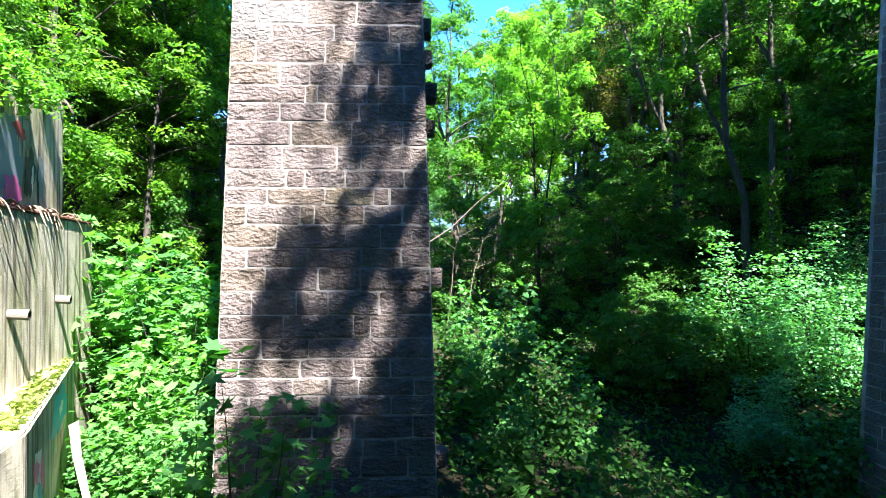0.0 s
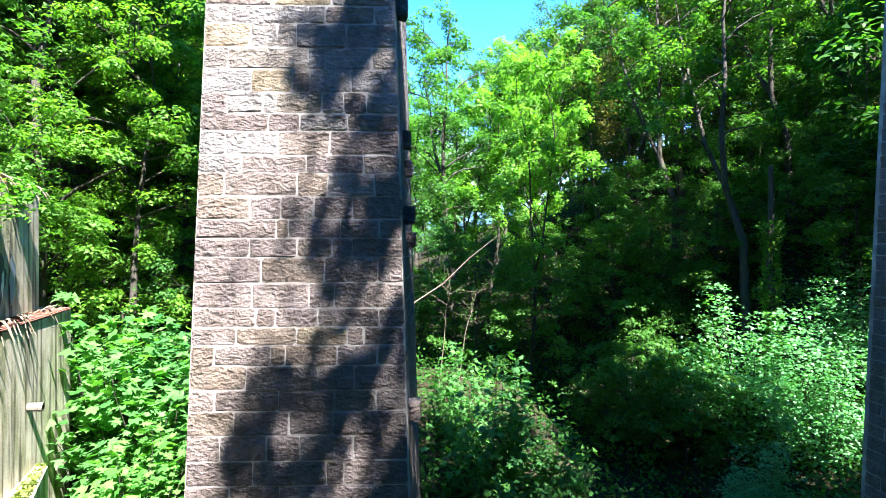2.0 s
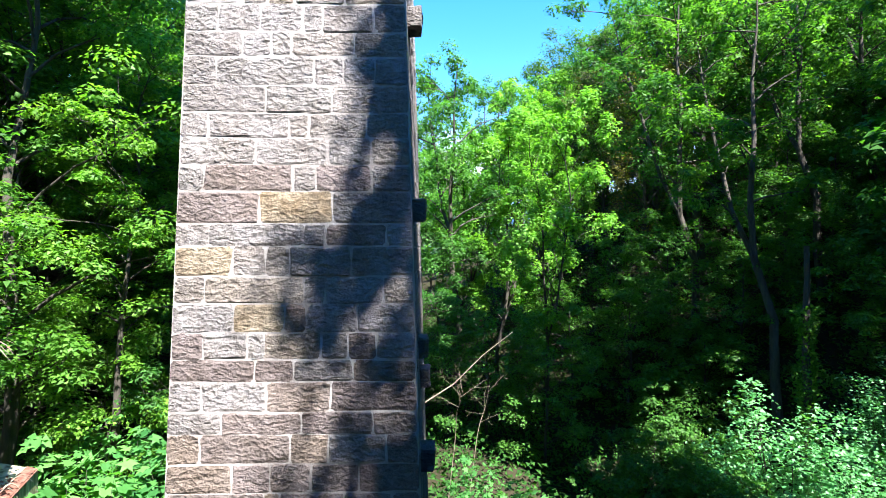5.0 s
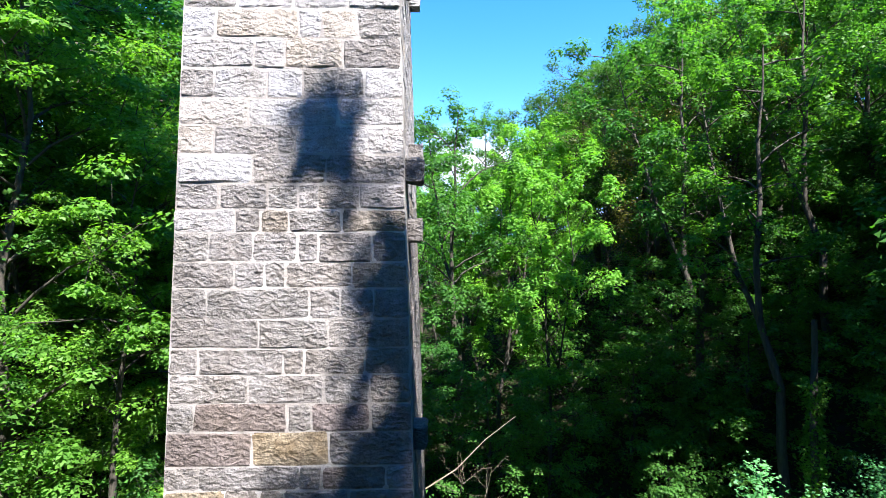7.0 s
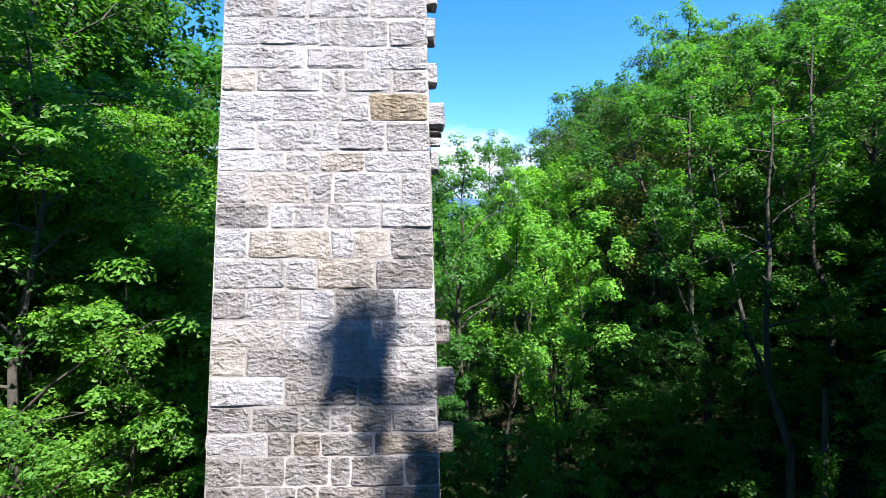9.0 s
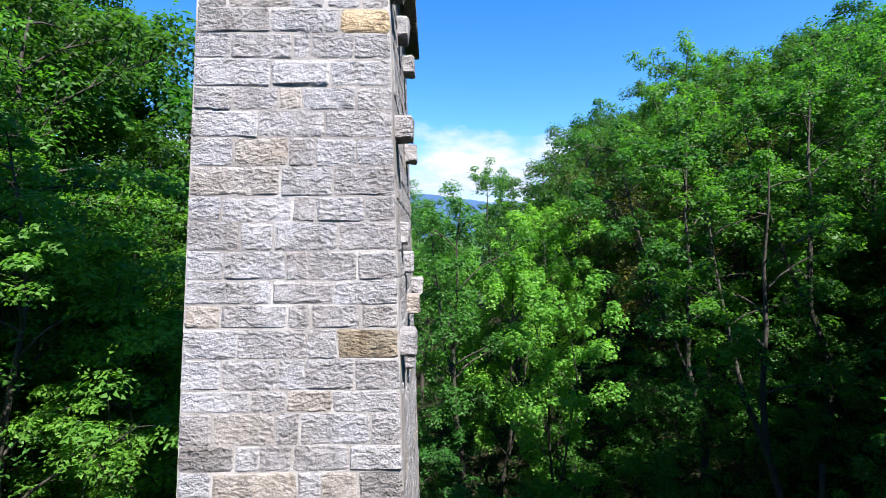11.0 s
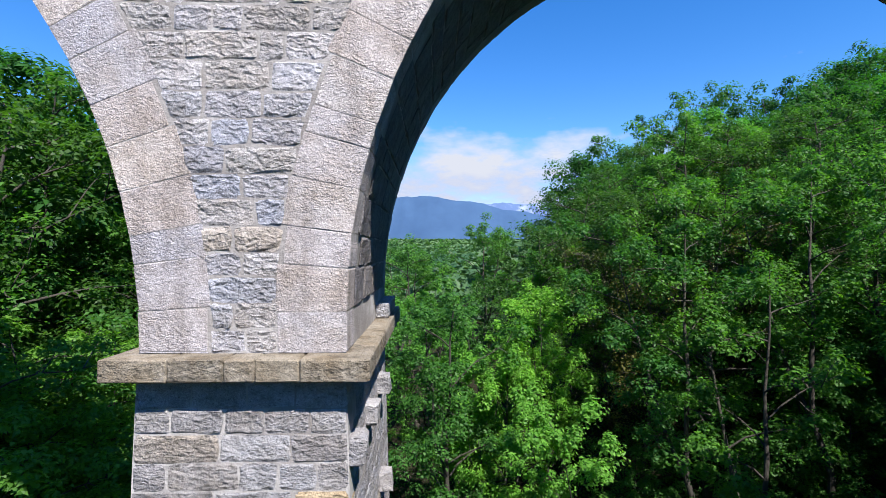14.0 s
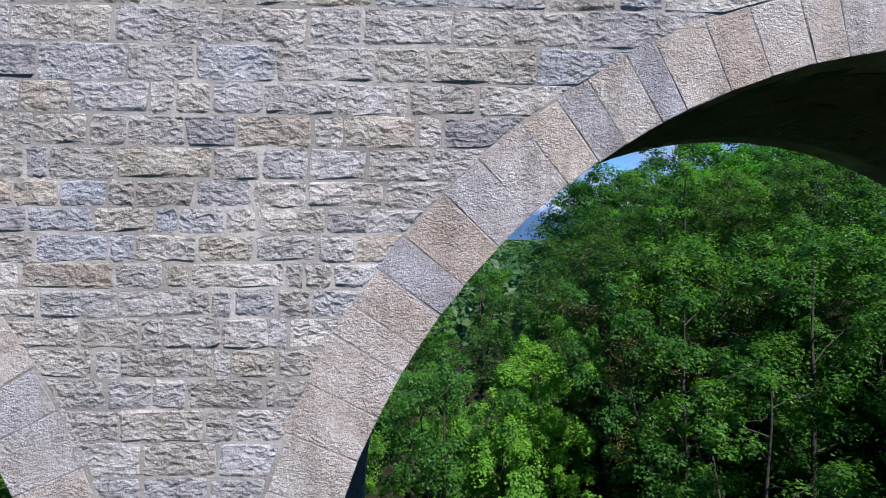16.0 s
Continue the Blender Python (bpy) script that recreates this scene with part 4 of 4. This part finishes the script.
# oversized trees out of view, added to shade the same slope
for x, y, s in ((31, 2, 2.0), (34, -1, 2.1), (35, 9, 2.0)):
    planted(protos["far_deep"], x, y, s, 40 * x, "very tall unseen deciduous shade tree on the bank beside the viaduct", FOREST, wide=1.2)
# a ring of unseen trees, added to block light from the low sky
wood_row([(16, -20), (-8, -16), (-16, -8), (-3, -22), (24, -12), (-20, 0), (26, 0), (2, -14), (9, -17), (-3, -13), (-12, -12), (18, -10), (21, -4), (-10, -20), (6, -24), (12, -26), (-20, -16), (28, -20), (-14, -2), (27, 7)], ["far", "far_deep"], (1.0, 1.25), "tall unseen deciduous tree that blocks sky light on the bank beside the viaduct")

# shrubs with broad leaves
SHRUBS = "broad-leaved shrubs"
maple = tagged(shrub(41, 5.0, 1.9, 26, 1700, 0.25, leaf_maple, outline=MAPLE), "bushy green maple shrub on the ravine floor", group=SHRUBS)
maple.matrix_basis = Matrix.LocRotScale((2.2, 14.5, 0.5), None, (0.85, 0.85, 0.98))
for x, y, s, turn in ((3.9, 13.9, 0.62, 70), (1.6, 17.5, 0.75, 140), (11.3, 13.5, 0.7, 20), (1.9, 11.4, 0.45, 10)):
    planted(maple, x, y, s, turn, "bushy green maple shrub on the ravine floor", SHRUBS)
glossy = tagged(shrub(44, 6.5, 2.9, 30, 9000, 0.155, leaf_bright, bare=0.3), "large sunlit maple shrub with glossy leaves on the ravine floor", group=SHRUBS)
glossy.matrix_basis = Matrix.Translation((13.0, 19.4, float(height(13.0, 19.4)) - 0.3))
for x, y, s, turn in ((10.9, 15.6, 0.5, 100), (13.9, 17.0, 0.72, 20), (16.4, 18.6, 0.7, 250)):
    planted(glossy, x, y, s, turn, "sunlit maple shrub with glossy leaves on the ravine floor", SHRUBS)
leafy = tagged(shrub(42, 5.0, 2.2, 28, 2100, 0.27, leaf_maple, outline=MAPLE), "sunlit green maple shrub with large leaves beside the concrete wall", group=SHRUBS)
leafy.matrix_basis = Matrix.Translation((-8.0, 18.6, float(height(-8.0, 18.6))))
for x, y, s, turn in ((-10.9, 17.0, 0.85, 140), (-9.4, 15.8, 1.05, 220), (-8.3, 14.2, 1.22, 15), (-6.9, 13.2, 0.98, 75), (-6.0, 11.4, 0.72, 135), (-5.2, 9.8, 0.5, 195), (-7.3, 16.5, 1.1, 255), (-5.0, 14.6, 0.8, 315), (-6.4, 9.9, 0.35, 40)):
    planted(leafy, x, y, s, turn, "sunlit green maple shrub with large leaves beside the concrete wall", SHRUBS)
planted(protos["low"], -10.7, 11.4, 0.8, 30, "young tree with drooping sprays over the concrete wall", FOREST, z=9.5)
planted(protos["low"], -11.2, 8.6, 0.62, 130, "young tree with drooping sprays over the concrete wall", FOREST, z=9.5)
sapling = tagged(shrub(43, 4.4, 0.8, 9, 480, 0.23, leaf_maple, outline=MAPLE, bare=0.45), "young maple sapling in front of the pier", "sapling")
sapling.matrix_basis = Matrix.Translation((-2.25, 6.2, 0.5))
planted(sapling, -3.1, 6.6, 0.82, 90, "young maple sapling in front of the pier")
planted(sapling, -1.5, 6.7, 0.72, 200, "young maple sapling in front of the pier")


def undergrowth():
    """Low leaves all over the slopes and the bed."""
    rng = np.random.default_rng(51)
    n = 140000
    x, y = rng.uniform(-24, 32, n), 6 + 48 * rng.uniform(0, 1, n) ** 1.9
    keep = (np.hypot(x - PIER_X, y - 10) > 2.35) & ~((x < -7) & (x > -12) & (y < 14))
    x, y = x[keep], y[keep]
    lump = 0.5 + 0.5 * np.sin(x * 1.7 + np.sin(y * 1.3) * 2) * np.sin(y * 1.9 + np.sin(x * 0.9) * 2)
    z = height(x, y) + rng.uniform(0, 1, len(x)) ** 1.5 * (0.25 + 1.5 * lump)
    me = leaves(rng, np.c_[x, y, z], 0.24, 0.7, BLADE, 0.3, "undergrowth", leaf_under)
    return tagged(part("undergrowth", me), "dense green undergrowth on the slopes", "undergrowth", kind="stuff")


undergrowth()


def far_woods():
    """Tree tops of the far slopes and the plain, in clumps that grow with the distance."""
    rng = np.random.default_rng(52)
    n = 80000
    d = 62 * np.exp(rng.uniform(0, 1, n) ** 0.9 * 3.9)
    a = rng.uniform(-0.9, 0.95, n)
    x, y = d * a, d
    lump = np.abs(np.sin(x * 0.32 + np.sin(y * 0.21) * 2)) * np.abs(np.sin(y * 0.27 + np.sin(x * 0.19) * 2))
    tall = np.where(d < 260, 15, 9)
    z = height(x, y) + tall * (0.25 + 0.75 * np.sqrt(lump)) * rng.uniform(0.75, 1, n)
    size = 0.5 + 0.012 * d
    c = np.c_[x, y, z]
    order = np.argsort(size)
    meshes = [leaves(rng, c[g], float(size[g].mean()), 0.7, KITE, 0.2, "far_woods", leaf_far) for g in np.array_split(order, 6)]
    root = tagged(part("far_woods", meshes[0]), "distant green woods down the valley", "woods", kind="stuff")
    for me in meshes[1:]:
        tagged(part("far_woods", me), "distant green woods down the valley", "woods", kind="stuff")


far_woods()
# ---- distance: mountains and clouds ----
def mountain(name, y, crest, mat, label, seed):
    rng = np.random.default_rng(seed)
    xs = np.linspace(-4600, 4600, 260)
    top = crest(xs) + 14 * np.sin(xs / 170 + seed) + 8 * np.sin(xs / 61 + 2 * seed) + rng.normal(0, 2.5, len(xs))
    v = np.concatenate([np.c_[xs, np.full_like(xs, y - 500 * (1 - k)), -100 + (top + 100) * k**0.8] for k in (0, 0.3, 0.6, 0.85, 1.0)])
    v[len(xs):-len(xs), 2] += rng.normal(0, 7, len(v) - 2 * len(xs))
    n = len(xs)
    i, j = np.meshgrid(np.arange(4), np.arange(n - 1), indexing="ij")
    f = np.stack([i * n + j, i * n + j + 1, (i + 1) * n + j + 1, (i + 1) * n + j], -1).reshape(-1, 4)
    me = mesh_data(name, v, f, mat)
    me.polygons.foreach_set("use_smooth", np.ones(len(f), bool))
    return tagged(part(name, me), label, "mountain", kind="structure")


mountain("mountain_ridge", 3900, lambda x: 448 - 0.1 * np.clip(x, -1500, 1500) - 0.09 * np.clip(x - 480, 0, 800), ridge_mat, "wooded mountain ridge in the distance, coloured haze blue", 1)
mountain("mountain_far", 4300, lambda x: 470 + 0.0 * x - 0.05 * np.abs(x - 350), snow_mat, "pale far mountain crest with snow patches, haze in its colour", 2)


def cloud_sheet():
    xs, zs = np.linspace(-4700, 4700, 30), np.linspace(200, 1700, 8)
    gx, gz = np.meshgrid(xs, zs)
    v = np.stack([gx, 4700 - gx**2 / 12000, gz], -1).reshape(-1, 3)
    i, j = np.meshgrid(np.arange(7), np.arange(29), indexing="ij")
    f = np.stack([i * 30 + j, i * 30 + j + 1, (i + 1) * 30 + j + 1, (i + 1) * 30 + j], -1).reshape(-1, 4)
    return tagged(part("backdrop", mesh_data("backdrop", v, f, cloud_mat)), "white cumulus clouds low over the mountains", "cloud", kind="structure")


clouds = cloud_sheet()
clouds.visible_shadow = False

# ---- concrete walls beside the ravine ----
def prism(points, z0, z1, taper=0.0):
    """A block over a plan given counter-clockwise; taper draws the top in."""
    bm = bmesh.new()
    c = Vector((sum(p[0] for p in points) / len(points), sum(p[1] for p in points) / len(points), 0))
    low = [bm.verts.new((x, y, z0)) for x, y in points]
    high = [bm.verts.new((x + (c.x - x) * taper, y + (c.y - y) * taper, z1)) for x, y in points]
    bm.faces.new(low[::-1]), bm.faces.new(high)
    for i in range(len(points)):
        k = (i + 1) % len(points)
        bm.faces.new((low[i], low[k], high[k], high[i]))
    bmesh.ops.bevel(bm, geom=bm.edges[:], offset=0.03, segments=2, affect="EDGES")
    return bm


retaining = tagged(part("retaining_wall", prism([(-4.6, 2.3), (-8.68, 13.03), (-10.6, 13.6), (-14, 2.3)], -1.0, 6.75), mat=concrete_mat), "streaked grey concrete retaining wall with a mossy ledge", "wall", kind="structure")
footing = tagged(part("wall_footing", prism([(-3.9, 2.4), (-5.15, 6.51), (-7.66, 10.95), (-7.95, 10.9), (-5.0, 2.4)], -1.0, 3.7), mat=concrete_mat), "stepped concrete footing with painted graffiti", "wall", kind="structure")
upper = tagged(part("upper_wall", prism([(-5.4, 4.0), (-8.95, 12.35), (-9.9, 12.7), (-12, 4.0)], 6.6, 9.6), mat=concrete_mat), "stained concrete wall covered in faded graffiti", "wall", kind="structure")
tagged(part("litter_strip", prism([(-6.0, 6.0), (-8.62, 12.95), (-9.0, 13.1), (-6.3, 6.0)], 6.74, 6.79), mat=litter_mat), "red-brown leaf litter on the concrete ledge", "litter", kind="stuff")


def drain_pipe(x, y, z):
    """A short clay drain sticking out of the wall, hollow."""
    way = Vector((0.935, 0.356, -0.08)).normalized()
    bm = bmesh.new()
    m = Matrix.Translation((x, y, z)) @ way.to_track_quat("Z", "Y").to_matrix().to_4x4()
    outer = [[bm.verts.new(m @ Vector((r * math.cos(a), r * math.sin(a), d))) for a in np.linspace(0, 2 * math.pi, 15)[:-1]] for r, d in ((0.085, -0.2), (0.085, 0.26), (0.092, 0.27), (0.092, 0.33), (0.062, 0.33), (0.06, 0.0))]
    for p, q in zip(outer, outer[1:]):
        for i in range(14):
            bm.faces.new((p[i], p[(i + 1) % 14], q[(i + 1) % 14], q[i]))
    bm.faces.new(outer[-1])
    return tagged(part("drain_pipe", bm, mat=pipe_mat), "short pale drain pipe sticking out of the concrete", "pipe", group="drain pipes")


drain_pipe(-6.93, 8.3, 5.0)
drain_pipe(-7.78, 10.45, 5.05)


def spray_paint(wall, name, points, mat, label):
    """A patch of paint lying on a wall face: along the wall, height."""
    bm = bmesh.new()
    bm.faces.new([bm.verts.new(p) for p in points])
    return part(name, bm, wall, label, mat)


def blob(along, z, wide, tall, seed, edge, base, out):
    """A wobbly outline on an upright wall whose foot runs from base along edge."""
    rng = np.random.default_rng(seed)
    a = np.linspace(0, 2 * math.pi, 37)[:-1]
    r = 1 + 0.22 * np.sin(2 * a + rng.uniform(0, 6)) + 0.16 * np.sin(5 * a + rng.uniform(0, 6)) + 0.09 * np.sin(11 * a + rng.uniform(0, 6))
    return [(base[0] + edge[0] * (along + wide * q * math.cos(t)) + out[0], base[1] + edge[1] * (along + wide * q * math.cos(t)) + out[1], z + tall * q * math.sin(t)) for t, q in zip(a, r)]


def paint_material(name, colour):
    m, n, l, b = material(name, 0.6)
    wear = noise_node(n, l, 3.0, 6.0, 0.7, "Position", (1.5, 1.5, 0.5))
    l.new(ramp(n, l, wear, [(0.24, (0.30, 0.28, 0.25)), (0.34, colour)]), b.inputs["Base Color"])
    return m


blue_grey, red, pink, black, white_paint, turquoise = (paint_material(f"paint_{k}", c) for k, c in (("blue_grey", (0.22, 0.28, 0.34)), ("red", (0.45, 0.06, 0.08)), ("pink", (0.60, 0.10, 0.32)), ("black", (0.03, 0.04, 0.05)), ("white", (0.7, 0.7, 0.7)), ("turquoise", (0.01, 0.36, 0.56))))
# upper wall: its face runs from (-5.4, 4.0) to (-8.95, 12.35)
up_edge, up_base = (-0.391, 0.920), (-5.4, 4.0)
for n, (along, z, wide, tall, mat, label) in enumerate(((5.6, 7.7, 0.75, 0.75, blue_grey, "faded blue-grey paint"), (6.1, 8.35, 0.32, 0.14, red, "red paint"), (5.75, 7.15, 0.36, 0.34, pink, "pink paint"), (6.65, 7.6, 0.28, 0.5, black, "black paint"), (6.8, 7.55, 0.07, 0.22, white_paint, "white paint"), (7.3, 7.6, 0.2, 0.4, blue_grey, "faded blue paint"))):
    d = 0.006 + 0.004 * n
    spray_paint(upper, "graffiti", blob(along, z, wide, tall, n, up_edge, up_base, (0.920 * d, 0.391 * d)), mat, label)
# footing: its face runs from (-5.15, 6.51) to (-7.66, 10.95)
ft_edge, ft_base = (-0.492, 0.870), (-5.15, 6.51)
for n, (along, z, wide, tall, mat, label) in enumerate(((2.9, 3.2, 0.75, 0.45, turquoise, "turquoise paint"), (0.75, 2.75, 0.35, 0.4, white_paint, "white paint"), (0.6, 2.95, 0.18, 0.2, pink, "pink paint"), (0.9, 2.45, 0.22, 0.22, turquoise, "turquoise paint"), (1.05, 2.8, 0.12, 0.3, pink, "pink paint"), (2.9, 3.25, 0.2, 0.12, white_paint, "pale paint"))):
    d = 0.006 + 0.004 * n
    spray_paint(footing, "graffiti", blob(along, z, wide, tall, 20 + n, ft_edge, ft_base, (0.870 * d, 0.492 * d)), mat, label)


# ---- dead wood, ivy, an old limb ----
def twigs(rng, start, way, length, radius, levels, out):
    t = np.linspace(0, 1, 6)[:, None]
    way = np.asarray(way, float) / np.linalg.norm(way)
    pts = np.asarray(start) + way * length * t + np.cumsum(rng.normal(0, 0.035 * length, (6, 3)), 0) * t
    out.append(tube_arrays(pts, radius * (1.05 - 0.85 * t[:, 0]), 5 if levels > 1 else 3))
    if levels:
        for k in range(7 if levels > 1 else 5):
            s = rng.uniform(0.3, 1.0)
            at = np.array([np.interp(s, t[:, 0], pts[:, c]) for c in range(3)])
            twigs(rng, at, way + rng.normal(0, 0.75, 3), length * rng.uniform(0.25, 0.5), radius * 0.45, levels - 1, out)


def dead_wood(name, seed, start, tip, radius, levels, label, category="dead tree", bare=0.0):
    rng, made = np.random.default_rng(seed), []
    way = np.subtract(tip, start)
    if bare:
        t = np.linspace(0, bare, 5)[:, None]
        made.append(tube_arrays(np.asarray(start) + way * t, radius * (1.5 - 0.5 * t[:, 0] / bare), 5))
    twigs(rng, np.asarray(start) + way * bare, way, float(np.linalg.norm(way)) * (1 - bare), radius, levels, made)
    return tagged(part(name, mesh_data(name, *joined(made), deadwood_mat)), label, category)


dead_wood("dead_tree", 61, (-5.5, 18.2, float(height(-5.5, 18.2)) - 0.3), (2.25, 19.8, 8.35), 0.05, 0, "leaning dead tree, a bare pale broken stem", bare=0.5)
dead_wood("dead_tree", 62, (0.6, 19.6, 1.4), (1.2, 19.2, 7.0), 0.014, 2, "bare dead sapling with pale twigs", bare=0.6)
dead_wood("dead_tree", 63, (1.3, 19.4, 1.4), (2.0, 19.6, 6.6), 0.012, 2, "bare dead sapling with pale twigs", bare=0.6)
dead_wood("fallen_branch", 66, (-6.8, 9.75, 2.7), (-4.8, 7.6, 0.9), 0.1, 1, "pale fallen branch leaning at the footing", "branch")


def ivy_tree(x, y, top):
    rng = np.random.default_rng(64)
    g = float(height(x, y))
    root = tagged(new("ivy_tree"), "tree trunk wrapped in sunlit ivy leaves", "tree")
    zs = np.linspace(-0.5, top, 8)
    pts = np.c_[x + 0.1 * np.sin(zs), y + 0.1 * np.cos(zs * 0.8), g + zs]
    part("trunk", mesh_data("trunk", *tube_arrays(pts, np.linspace(0.2, 0.1, 8), 7), bark_mat), root)
    z, a = rng.uniform(1.0, 0.74 * top, 2200), rng.uniform(0, 2 * math.pi, 2200)
    r = 0.2 + np.abs(rng.normal(0, 0.14, 2200)) * (1 + 0.6 * np.sin(z * 2.1))
    c = np.c_[x + r * np.cos(a), y + r * np.sin(a), g + z]
    part("ivy", leaves(rng, c, 0.15, 1.2, KITE, 0.6, "ivy", leaf_fresh), root)


ivy_tree(14.85, 20.74, 9.0)


def old_limb_tree():
    """A big tree on the left slope whose bare crooked limb reaches over the ravine."""
    rng = np.random.default_rng(65)
    g = float(height(-17, 21))
    root = tagged(new("old_tree"), "old dark tree with a crooked limb over the ravine", "tree")
    tubes = [tube_arrays([(-17, 21, g - 0.8), (-16.9, 21, g + 3), (-16.6, 21.1, g + 6), (-16.8, 21, 16), (-17.2, 20.8, 21), (-17, 20.9, 26)], [0.42, 0.36, 0.32, 0.26, 0.18, 0.06], 9)]
    limb = np.array([(-16.8, 21, 13.2), (-15.2, 21.1, 14.1), (-13.8, 21.2, 14.4), (-12.6, 21.2, 15.2), (-11.8, 21.3, 16.4), (-11.2, 21.4, 17.6)])
    tubes.append(tube_arrays(limb, [0.22, 0.19, 0.16, 0.13, 0.09, 0.03], 7))
    tubes.append(tube_arrays([(-13.8, 21.2, 14.4), (-12.2, 21.0, 14.6), (-10.6, 21.2, 14.9), (-8.8, 21.3, 14.8)], [0.13, 0.1, 0.07, 0.02], 6))
    tubes.append(tube_arrays([(-12.6, 21.2, 15.2), (-11.0, 21.6, 15.9), (-9.4, 21.5, 16.8)], [0.08, 0.05, 0.015], 5))
    part("trunk", mesh_data("trunk", *joined(tubes), bark_mat), root)
    cents = []
    for _ in range(90):
        s = rng.uniform(0, 1)
        c = np.array([-17 + 8.5 * s, 21, 15.5 + 2.5 * s]) + rng.normal(0, 1, 3) * (1.6, 1.8, 2.2) + (0, 0, 2.0 * (1 - s))
        cents.append(c + rng.normal(0, 1, (90, 3)) * (0.55, 0.55, 0.16))
    part("crown", leaves(rng, np.concatenate(cents), 0.2, 0.6, KITE, 0.25, "crown", leaf_mid), root)


old_limb_tree()


grass_mat = leaf_material("dry_grass", (0.14, 0.17, 0.035), (0.30, 0.30, 0.09), 0.4)


def tufts():
    """Moss, grass and small plants on the footing's ledge, thickest round the bend."""
    rng = np.random.default_rng(71)
    n = 900
    t, s = np.clip(rng.normal(0.45, 0.28, n), 0, 1), rng.uniform(0, 1, n)
    low = np.c_[-5.3 - 2.35 * t - 0.42 * s * (1 - 0.6 * t), 6.6 + 4.25 * t, 3.72 + np.abs(rng.normal(0, 0.09, n)) * np.exp(-(((t - 0.45) / 0.3) ** 2))]
    me = leaves(rng, low, 0.13, 1.1, KITE, -0.5, "ledge_plants", grass_mat)
    return tagged(part("ledge_plants", me), "yellow-green grass and moss on the concrete ledge", "plants", kind="stuff")


tufts()


def edge_twigs():
    """Dry twigs, roots and dead leaves that hang over the edges of the concrete."""
    rng = np.random.default_rng(72)
    made, dead = [], []
    for p0, p1, z, count, reach in (((-5.9, 5.7), (-8.68, 13.03), 6.78, 26, 0.12), ((-5.4, 4.0), (-8.95, 12.35), 9.6, 50, 0.3)):
        for _ in range(count):
            s = rng.uniform(0, 1)
            at = np.array([p0[0] + (p1[0] - p0[0]) * s - 0.25, p0[1] + (p1[1] - p0[1]) * s, z + 0.03])
            out = np.array([0.93, 0.36, 0]) * (0.25 + reach * rng.uniform(0.1, 1)) + np.array([-0.36, 0.93, 0]) * rng.normal(0, 0.15)
            t = np.linspace(0, 1, 5)[:, None]
            pts = at + out * t + np.array([0, 0, 1]) * (0.12 * np.sin(3.1 * t) - rng.uniform(0, 0.35) * t**3)
            made.append(tube_arrays(pts, rng.uniform(0.01, 0.035) * (1.1 - 0.8 * t[:, 0]), 4))
            dead.append(at + np.array([0.0, 0, 0.02]) + rng.normal(0, 1, (16, 3)) * (0.12, 0.16, 0.012))
    root = tagged(new("edge_twigs"), "dry twigs and dead leaves hanging over the concrete edges", "twigs", kind="stuff")
    part("twig", mesh_data("twig", *joined(made), deadwood_mat), root)
    part("dead_leaf", leaves(rng, np.concatenate(dead), 0.1, 0.35, KITE, 0.0, "dead_leaf", litter_mat), root)


edge_twigs()


def hanging_vine(seed, x, y, z, long):
    """A vine that hangs down the face of a wall, with a few leaves."""
    rng = np.random.default_rng(seed)
    root = tagged(new("hanging_vine"), "thin leafy vine hanging down the concrete wall", "vine", group="hanging vines")
    tubes, cents = [], []
    for _ in range(5):
        t = np.linspace(0, 1, 8)[:, None]
        way = np.array([0.25, 0.1, 0]) * rng.uniform(0.3, 1.5) + np.array([-0.36, 0.93, 0]) * rng.normal(0, 0.25)
        pts = np.array([x, y, z]) + way * np.sqrt(t) - np.array([0, 0, long * rng.uniform(0.5, 1)]) * t**1.4 + np.cumsum(rng.normal(0, 0.03, (8, 3)), 0)
        tubes.append(tube_arrays(pts, 0.012 * (1.2 - t[:, 0]), 4))
        for p in pts[1:]:
            cents.append(p + rng.normal(0, 0.1, (9, 3)))
    part("stem", mesh_data("stem", *joined(tubes), bark_mat), root)
    part("foliage", leaves(rng, np.concatenate(cents), 0.13, 0.7, KITE, 0.5, "foliage", leaf_pale), root)


for k, (x, y, long) in enumerate(((-7.0, 7.9, 1.5), (-7.35, 8.6, 1.1), (-7.7, 9.4, 0.9), (-8.3, 10.8, 0.6), (-6.7, 7.1, 1.3))):
    hanging_vine(80 + k, x, y, 9.6, long)
